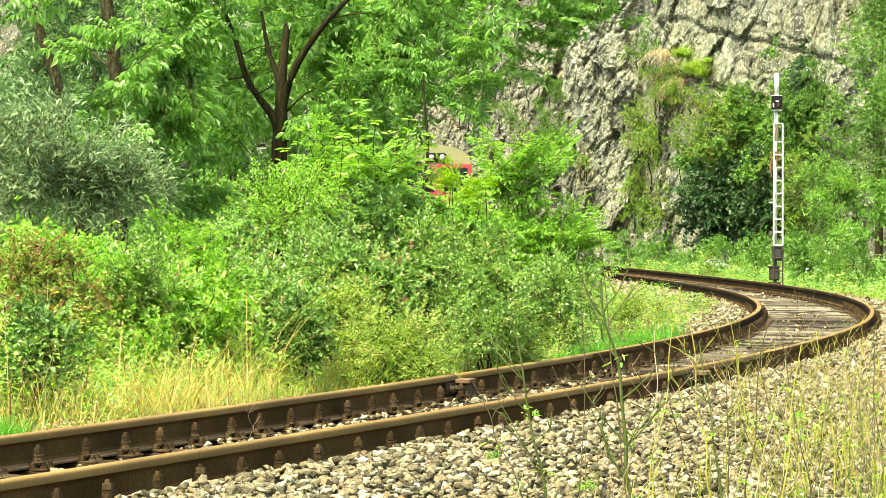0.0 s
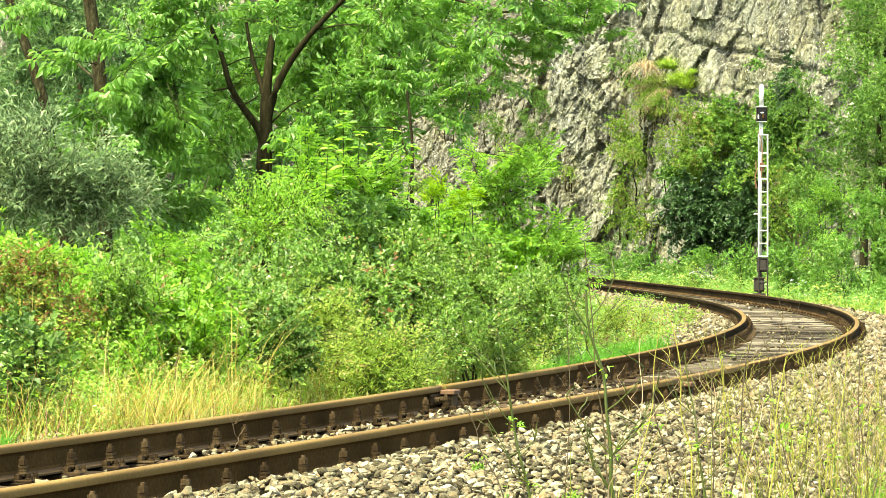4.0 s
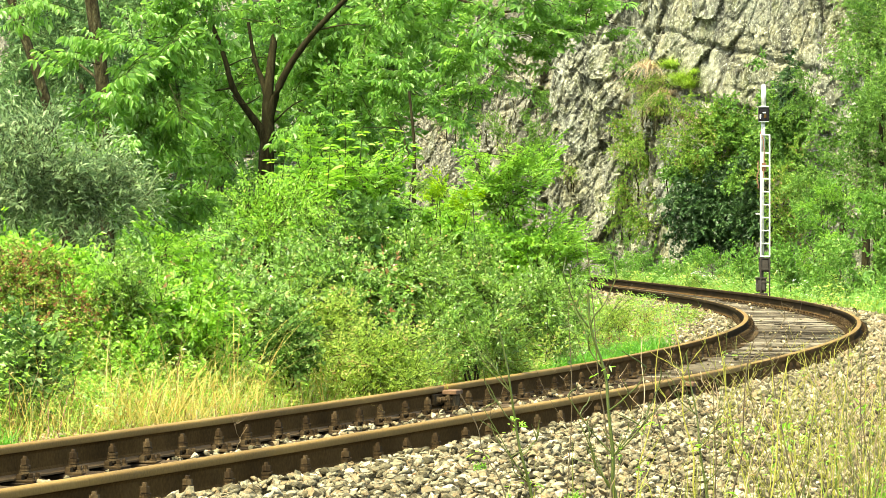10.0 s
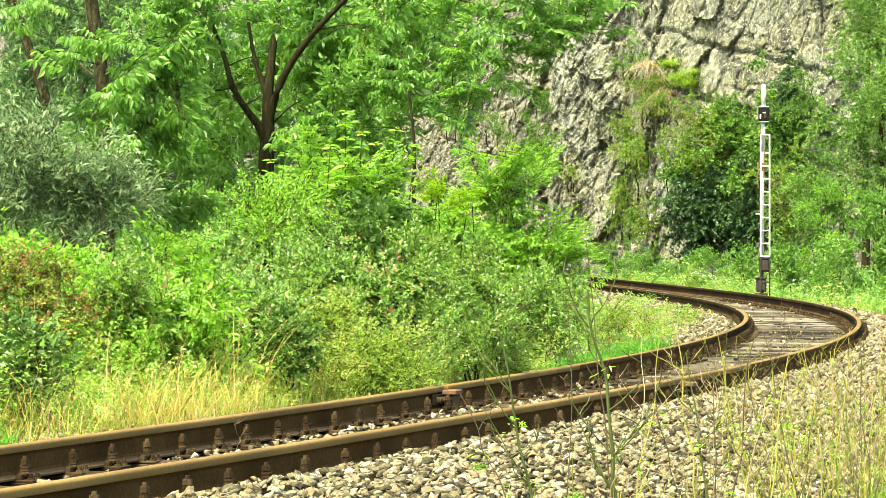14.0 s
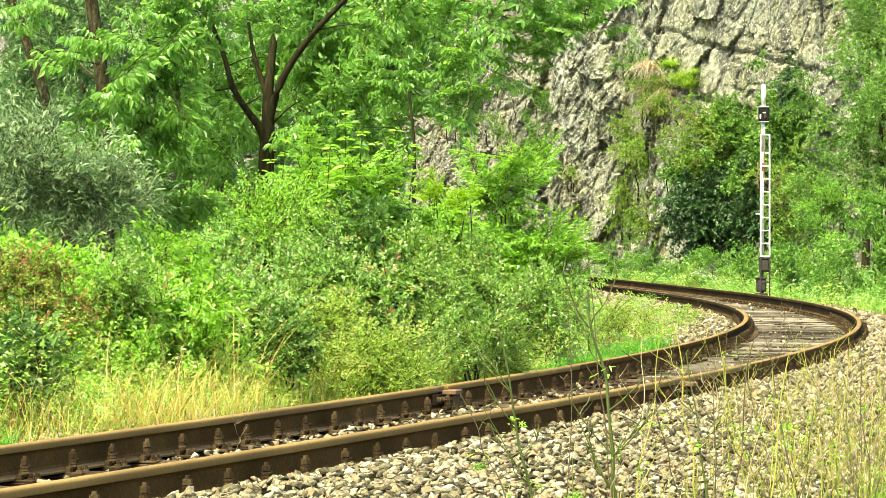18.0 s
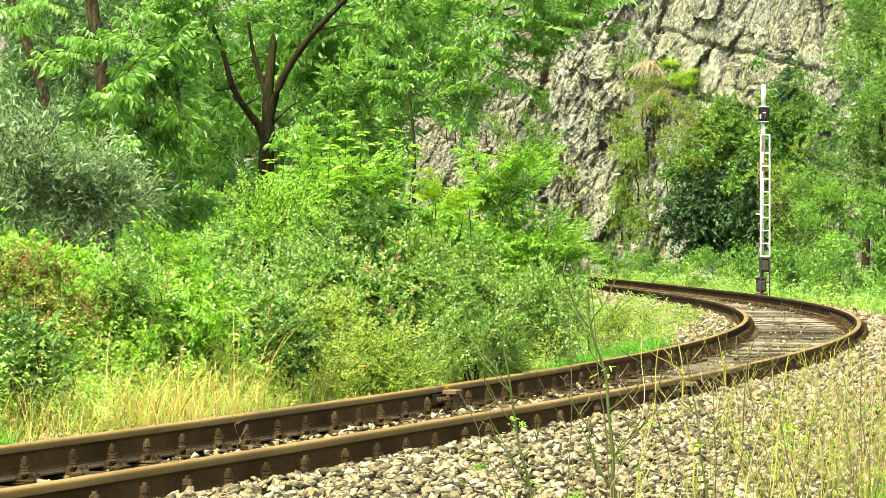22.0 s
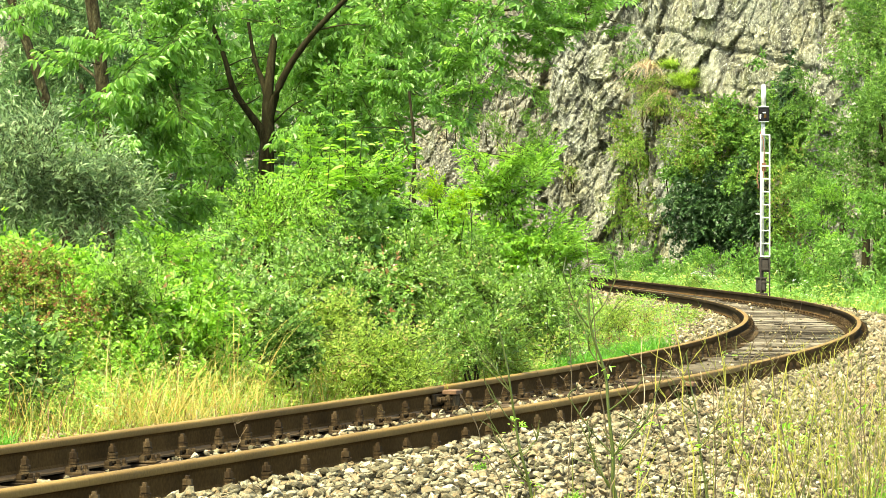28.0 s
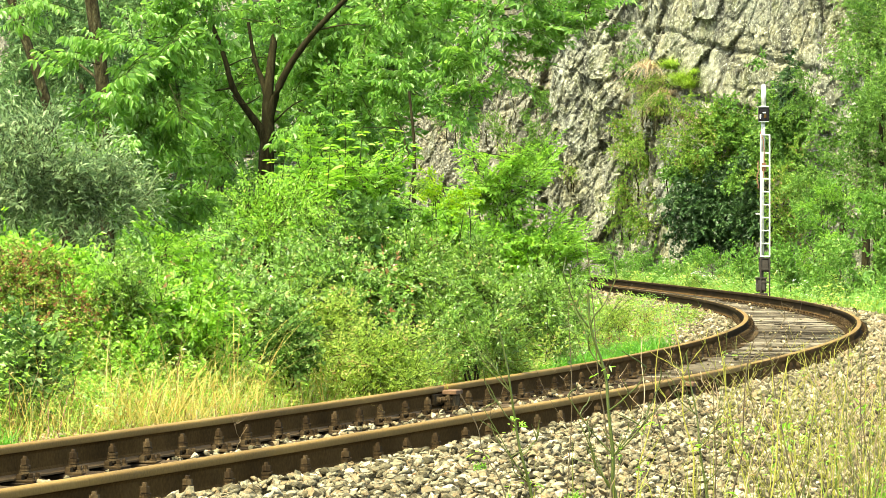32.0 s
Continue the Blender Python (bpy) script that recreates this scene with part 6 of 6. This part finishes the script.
def herb_carpet(name, label, lots, seed):
    """Low leafy growth; lots of (s from, s to, offset from, offset to, clumps, height, spread, leaves in a clump, leaf length)."""
    r = np.random.default_rng(seed)
    # undergrowth below the trees takes dark leaf colours in place of shade
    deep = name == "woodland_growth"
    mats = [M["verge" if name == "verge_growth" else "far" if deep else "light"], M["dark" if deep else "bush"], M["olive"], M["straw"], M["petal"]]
    tv, tf = leaf_shape(0.6, 0.25, 0.15, False)
    pl = Pile()
    for s0, s1, o0, o1, clumps, tall, spread, each, size, shares in lots:
        s, o = r.uniform(s0, s1, clumps), r.uniform(o0, o1, clumps)
        x, y, _ = line(s, o)
        z = np.maximum(ground_z(x, y), np.where((o > -3.4) & (o < 3.1), bed_height(o), -9))
        h = tall * r.uniform(0.4, 1.15, clumps)
        slot = r.choice(5, clumps, p=shares)
        for k in range(5):
            c = np.flatnonzero(slot == k)
            if not len(c):
                continue
            m = each if k < 4 else each // 3
            i = np.repeat(c, m)
            n = len(i)
            q = np.sqrt(r.uniform(0, 1, n)) if k < 4 else r.uniform(0.85, 1.1, n)
            a = r.uniform(0, 2 * math.pi, n)
            rad = spread * np.sqrt(r.uniform(0, 1, n)) * (1.1 - 0.5 * q)
            pos = np.stack([x[i] + np.cos(a) * rad, y[i] + np.sin(a) * rad, z[i] + h[i] * q], 1)
            ax = np.stack([np.cos(a) + r.normal(0, 0.6, n), np.sin(a) + r.normal(0, 0.6, n), r.normal(0.15, 0.4, n)], 1)
            up = np.stack([r.normal(0, 0.4, n), r.normal(-0.3, 0.4, n), np.ones(n)], 1)
            pl.many(tv, tf, pos, ax, up, size * r.uniform(0.5, 1.25, n) * (1 if k < 4 else 0.6), k)
    return tagged(new(name, pl.mesh(name, mats)), label, "herbs", kind="stuff")


herb_carpet("trackside_growth", "low leafy growth between the inner rail and the bushes",
            [(12, 21, 3.3, 4.9, 160, 0.8, 0.2, 44, 0.04, (0.4, 0.35, 0.25, 0.0, 0.0)), (10, 20, 2.6, 3.9, 320, 0.6, 0.16, 40, 0.034, (0.3, 0.25, 0.45, 0.0, 0.0)), (7, 11.5, 2.9, 3.9, 50, 0.55, 0.18, 44, 0.034, (0.45, 0.3, 0.25, 0.0, 0.0)),
             (6.8, 12, 2.9, 4.2, 170, 0.62, 0.15, 46, 0.036, (0.55, 0.25, 0.2, 0.0, 0.0)), (7, 13, 2.95, 3.5, 160, 0.5, 0.13, 50, 0.036, (0.6, 0.15, 0.25, 0.0, 0.0)), (6, 12, 3.3, 4.2, 160, 0.95, 0.14, 56, 0.042, (0.85, 0.05, 0.1, 0.0, 0.0)), (3, 9, 2.6, 3.2, 50, 0.2, 0.14, 22, 0.034, (0.3, 0.25, 0.25, 0.2, 0.0)), (8, 19, 2.5, 4.2, 260, 0.34, 0.15, 34, 0.036, (0.4, 0.25, 0.35, 0.0, 0.0)),
             (4.5, 11, 4.0, 5.4, 180, 1.2, 0.17, 60, 0.044, (0.85, 0.15, 0.0, 0.0, 0.0)), (4, 11.5, 3.4, 4.4, 110, 0.9, 0.15, 50, 0.042, (0.8, 0.1, 0.1, 0.0, 0.0)), (5, 20, 3.5, 5.4, 160, 0.7, 0.18, 46, 0.045, (0.6, 0.27, 0.13, 0.0, 0.0)),
             (2, 34, 5.4, 10.5, 260, 0.9, 0.35, 60, 0.06, (0.3, 0.6, 0.1, 0.0, 0.0)),
             (5, 12.5, 2.5, 2.95, 40, 0.42, 0.11, 36, 0.03, (0.3, 0.4, 0.3, 0.0, 0.0)), (12.5, 19, 2.25, 2.8, 110, 0.4, 0.12, 38, 0.03, (0.3, 0.1, 0.45, 0.15, 0.0))], 61)
herb_carpet("woodland_growth", "leafy undergrowth below the trees of the wood, with shade in its colour",
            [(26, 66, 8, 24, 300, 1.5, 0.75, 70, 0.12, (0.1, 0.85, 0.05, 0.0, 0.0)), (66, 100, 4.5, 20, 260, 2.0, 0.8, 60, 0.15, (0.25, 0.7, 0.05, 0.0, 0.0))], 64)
herb_carpet("bend_growth", "low mixed herbs inside the bend", [(17, 62, 2.3, 6.0, 700, 0.34, 0.2, 26, 0.048, (0.25, 0.2, 0.5, 0.04, 0.01)), (20, 46, 3.0, 5.5, 260, 0.5, 0.2, 34, 0.05, (0.15, 0.35, 0.5, 0.0, 0.0))], 62)
herb_carpet("verge_growth", "leafy green herbs with small white flowers on the verge",
            [(36, 104, -3.2, -1.15, 330, 0.45, 0.25, 36, 0.075, (0.7, 0.1, 0.15, 0.0, 0.05)), (36, 100, -6.5, -3.0, 330, 0.8, 0.35, 46, 0.085, (0.8, 0.08, 0.07, 0.0, 0.05))], 63)

# ---- foreground weeds ----


def weed(x, y, dx, tall, radius, mat, branches, seed):
    o, _ = offset_of(x, y)
    z = float(max(ground_z(x, y), bed_height(o) if -3.4 < o < 3 else -9))
    t = thing("weed_stalk", (x, y, z), "thin upright weed stalk with bare side shoots" if mat in ("stalk", "green_stem") else "brown dried weed stalk beside the track", "weed", "weeds on the ballast shoulder")
    r = np.random.default_rng(seed)
    main = limb_path((0, 0, -0.03), (dx, r.normal(0, 0.03), tall), 0, 0.012, 8, seed)
    wood("stem", t, [(main, radius, radius * 0.45)], mat, 5)
    tv, tf = leaf_shape(0.35, 0.3, 0.1, True)
    for k in range(branches):
        q = r.uniform(0.35, 0.97)
        i = int(q * 7)
        a = main[i]
        ln = r.uniform(0.12, 0.36) * (1.2 - 0.5 * q)
        sgn = r.choice([-1, 1])
        b = a + np.array([sgn * ln * r.uniform(0.4, 0.9), r.normal(0, 0.05), ln])
        p = limb_path(a, b, -0.02, 0.008, 5, seed + k)
        twigs = [(p, radius * 0.36, radius * 0.2)]
        for _ in range(2):
            c = p[r.integers(2, 5)]
            twigs.append((limb_path(c, c + np.array([r.normal(0, 0.05), r.normal(0, 0.03), r.uniform(0.04, 0.1)]), 0, 0.004, 4, seed + k), radius * 0.3, radius * 0.2))
        wood("shoot", t, twigs, mat, 4)
        if r.random() < 0.2:
            pl = Pile()
            c = main[max(1, i - 1)]
            n = 7
            pl.many(tv, tf, c + r.normal(0, 0.02, (n, 3)), r.normal(0, 1, (n, 3)) * (1, 1, 0.4), np.tile([0, 0, 1.0], (n, 1)), r.uniform(0.02, 0.05, n))
            part("leaves", pl.mesh("leaves", [M["light"]]), t)
    return t


for i, (s, o) in enumerate(((4.4, 3.4), (4.9, 3.5), (5.5, 3.7), (6.2, 3.6), (7.0, 3.8), (8.6, 3.9), (11.0, 3.6), (12.2, 3.5))):
    x, y, _ = line(s, o)
    t = thing("dock_plant", (x, y, float(ground_z(x, y))), "rust-red dock gone to seed among nettles", "weed", "docks beside the rails")
    for k in range(4):
        top = (hr.normal(0, 0.12), hr.normal(0, 0.08), hr.uniform(0.7, 1.15))
        stem = limb_path((0, 0, 0), top, 0, 0.02, 7, 1500 + 9 * i + k)
        wood("stem", t, [(stem, 0.006, 0.003)], "rust_stem", 5)
        pl = Pile()
        tv, tf = leaf_shape(0.6, 0.3, 0.2, False)
        n = 70
        q = stem[hr.integers(2, 7, n)] + hr.normal(0, 0.03, (n, 3))
        pl.many(tv, tf, q, hr.normal(0, 1, (n, 3)), hr.normal(0, 1, (n, 3)), hr.uniform(0.012, 0.034, n))
        part("seed_head", pl.mesh("seed_head", [M["rust_stem"]]), t)

for i, row in enumerate(WEEDS):
    weed(*row, 800 + i * 3)
wr = np.random.default_rng(55)
for i in range(82):
    y = wr.uniform(16.5, 24)
    u = wr.beta(2.6, 1.1)
    x = y * (0.05 + 0.072 * u)
    weed(x, y, wr.normal(0, 0.1), wr.uniform(0.35, 0.9), wr.uniform(0.0025, 0.005), wr.choice(["stalk", "stalk", "stalk", "green_stem", "straw", "brown_stalk"]), int(wr.integers(2, 7)), 900 + i * 3)

for i in range(28):
    s = wr.uniform(13, 40)
    x, y, _ = line(s, -wr.uniform(0.35, 1.6 + 0.02 * s))
    weed(x, y, wr.normal(0, 0.06), wr.uniform(0.2, 0.5), wr.uniform(0.003, 0.005), "stalk", int(wr.integers(1, 4)), 1300 + i * 3)

for i in range(46):
    x, y, _ = line(wr.uniform(1.5, 15), wr.uniform(3.1, 4.6))
    weed(x, y, wr.normal(0, 0.15), wr.uniform(0.6, 1.2), 0.003, wr.choice(["straw", "brown_stalk"]), int(wr.integers(1, 4)), 1750 + i)

for i, (s, o) in enumerate(((4.6, 1.25), (13.2, 1.1), (15.5, 0.6), (17.5, 0.9))):
    x, y, _ = line(s, o)
    weed(x, y, 0.12 - 0.06 * i, 0.2, 0.0025, "straw", 1, 1700 + i)

for i, (x, y, size) in enumerate(((0.24, 20.4, 0.22), (2.2, 19.5, 0.34), (2.38, 20.6, 0.38), (2.12, 18.6, 0.3), (0.62, 19.0, 0.2))):
    o, _ = offset_of(x, y)
    z = float(max(ground_z(x, y), bed_height(o) if o > -3.4 else -9)) + 0.03
    t = thing("seedling", (x, y, z), "small bright green seedling among the ballast stones", "herb", "seedlings on the ballast")
    crown(t, "nettle", (0, 0, 0.06), (0.08, 0.08, 0.05), 4, 1900 + i, size, 0.8, 0.2, 0.3, loose=0.05)

# ---- ballast stones ----


def stone_template(seed):
    r = np.random.default_rng(seed)
    bm = bmesh.new()
    # a split block: the hull of a few points scattered over a rounded box
    for _ in range(10):
        d = unit(r.normal(0, 1, 3))
        d = d / np.abs(d).max() * 0.32 + d * 0.32
        bm.verts.new(d * np.array([0.85, 0.68, 0.55]) * r.uniform(0.9, 1.06))
    hull = bmesh.ops.convex_hull(bm, input=bm.verts[:])
    bmesh.ops.delete(bm, geom=[v for v in hull["geom_interior"] if isinstance(v, bmesh.types.BMVert)], context="VERTS")
    bmesh.ops.triangulate(bm, faces=bm.faces[:])
    me = from_bm("stone", bm, M["stone"])
    me.polygons.foreach_set("use_smooth", r.random(len(me.polygons)) < 0.5)
    return me, np.array([v.co[:] for v in me.vertices]), [tuple(p.vertices) for p in me.polygons]


STONES = [stone_template(70 + i) for i in range(8)]


def stones():
    r = np.random.default_rng(17)
    lots = []
    # shoulder outside, between the rails, inside
    for s0, s1, o0, o1, per, size in ((-1, 12, -3.3, -0.12, 540, 0.043), (12, 22, -3.2, -0.15, 400, 0.05), (22, 32, -3.0, -0.09, 330, 0.048), (32, 42, -2.6, -0.1, 240, 0.052), (42, 60, -1.2, -0.1, 150, 0.058), (60, 100, -1.1, -0.1, 70, 0.075),
                                      (-1, 3.5, 0.2, 1.25, 100, 0.038), (3.5, 13, 0.16, 1.34, 340, 0.04), (13, 16, 0.1, 1.42, 160, 0.042), (16, 40, 0.1, 1.42, 26, 0.038), (40, 100, 0.1, 1.42, 12, 0.05),
                                      (-1, 14, 1.6, 2.7, 200, 0.05), (14, 60, 1.6, 2.7, 130, 0.055), (60, 100, 1.6, 2.7, 80, 0.085)):
        n = int((s1 - s0) * (o1 - o0) * per)
        s, o = r.uniform(s0, s1, n), r.uniform(o0, o1, n)
        if 0 < o0 < 1:
            # sleepers stay partly bare between the rails
            ph = np.abs(((s - FIRST) / SPACING + 0.5) % 1 - 0.5) * SPACING
            keep = (ph > 0.11) | (r.random(n) < np.interp(s, [8, 13, 17], [0.6, 0.3, 0.0]))
            keep &= (o < 0.85) | (s > 22) | (r.random(n) < 0.6)
            s, o = s[keep], o[keep]
        x, y, _ = line(s, o)
        size = size * np.exp(np.clip(r.normal(0, 0.3, len(s)), -0.8, 0.55))
        z = bed_height(o) + size * r.uniform(-0.1, 0.5, len(s)) + (0.035 if o0 < 0 else 0.02)
        if o0 < 0:
            # heaped against the outer rail
            z += 0.03 * np.exp(-((o + 0.3) / 0.45) ** 2)
        if 0 < o0 < 1:
            ph = np.abs(((s - FIRST) / SPACING + 0.5) % 1 - 0.5) * SPACING
            z = np.where(ph < 0.15, -0.02 + size * 0.35, z - 0.025 + np.interp(s, [3, 6, 12, 16], [0.0, 0.02, 0.02, 0.0]))
        lots.append((np.stack([x, y, z], 1), size, s, o))
    P = np.concatenate([a for a, _, _, _ in lots])
    S = np.concatenate([b for _, b, _, _ in lots])
    near = np.concatenate([(c < 9) & (d < -0.5) & (d > -1.9) & (c > 0.5) for _, _, c, d in lots])
    pick = np.flatnonzero(near)
    pick = pick[r.permutation(len(pick))[:300]]
    rest = np.ones(len(P), bool)
    rest[pick] = False
    for i in pick:
        k = int(r.integers(8))
        m = Matrix.Translation(P[i]) @ Euler(r.uniform(-0.6, 0.6, 3) + np.array([0, 0, r.uniform(0, 6.3)])).to_matrix().to_4x4() @ Matrix.Scale(S[i] * 1.15, 4)
        part("stone", STONES[k][0], BED, m)
    P, S = P[rest], S[rest]
    V, F = [], []
    n0 = 0
    which = r.integers(0, 8, len(P))
    far = P[:, 1] > 25
    octa = np.array([(0.55, 0.1, 0), (-0.5, 0.05, 0.08), (0.05, 0.45, -0.06), (0.0, -0.42, 0.04), (0.12, 0.05, 0.36), (-0.05, 0, -0.35)])
    chip_f = np.array([(0, 2, 4), (2, 1, 4), (1, 3, 4), (3, 0, 4), (2, 0, 5), (1, 2, 5), (3, 1, 5), (0, 3, 5)])
    chips = [octa * r.uniform(0.75, 1.2, (6, 1)) * (1, 1, 1.15) + r.normal(0, 0.07, (6, 3)) for _ in range(8)]
    for k in range(16):
        lot = (which == k % 8) & (far if k > 7 else ~far)
        p, sz = P[lot], S[lot]
        n = len(p)
        ax = unit(np.stack([np.cos(r.uniform(0, 6.3, n)), np.sin(r.uniform(0, 6.3, n)), r.normal(0, 0.35, n)], 1))
        up = unit(np.stack([r.normal(0, 0.35, n), r.normal(0, 0.35, n), np.ones(n)], 1))
        yv = unit(np.cross(up, ax))
        zv = np.cross(ax, yv)
        tv, tf = (chips[k - 8], chip_f) if k > 7 else (STONES[k][1], np.array(STONES[k][2]))
        v = p[:, None] + sz[:, None, None] * (tv[None, :, 0:1] * ax[:, None] + tv[None, :, 1:2] * yv[:, None] + tv[None, :, 2:3] * zv[:, None])
        f = (tf[None] + (np.arange(n) * len(tv))[:, None, None] + n0).reshape(-1, 3)
        V.append(v.reshape(-1, 3))
        F.append(f)
        n0 += n * len(tv)
    me = mesh_of("loose_stones", np.concatenate(V), np.concatenate(F), [M["stone"]])
    # some edges worn round, others sharp
    me.polygons.foreach_set("use_smooth", r.random(len(me.polygons)) < 0.5)
    ob = part("loose_stones", me, BED, None, "loose pale limestone chippings")
    tagged(ob, kind="stuff")


stones()


def sway(t, a, b):
    """A light, uneven breeze, in degrees."""
    return a * (0.6 * math.sin(1.9 * t + b) + 0.4 * math.sin(3.3 * t + 2.1 * b) + 0.3 * math.sin(0.7 * t))


def motions():
    # the locomotive draws away round the bend and out of sight
    times = [0, 0.2, 0.4, 0.6, 0.8] + [1 + 0.5 * k for k in range(16)] + [32]
    walk(LOCO, [(t, loco_pose(137.0 + 19.0 * min(t, 8.0))) for t in times])
    # the breeze moves the overhanging bough and the young saplings
    beats = [0.5 * k for k in range(65)]
    rest = Matrix.Translation(BOUGH_AT - WALNUT_AT)
    walk(BOUGH, [(t, rest @ pose(0, 0, 0, 0, sway(t, 0.55, 0.3), sway(t, 0.5, 1.0))) for t in beats])
    for k, ob in enumerate(g for g in GROWN if g.name.startswith("ash_sapling")):
        at = ob.matrix_world.translation
        walk(ob, [(t, pose(*at, sway(t, 0.5, 2.0 + k), sway(t, 0.8, 0.5 + k), 0)) for t in beats])


motions()
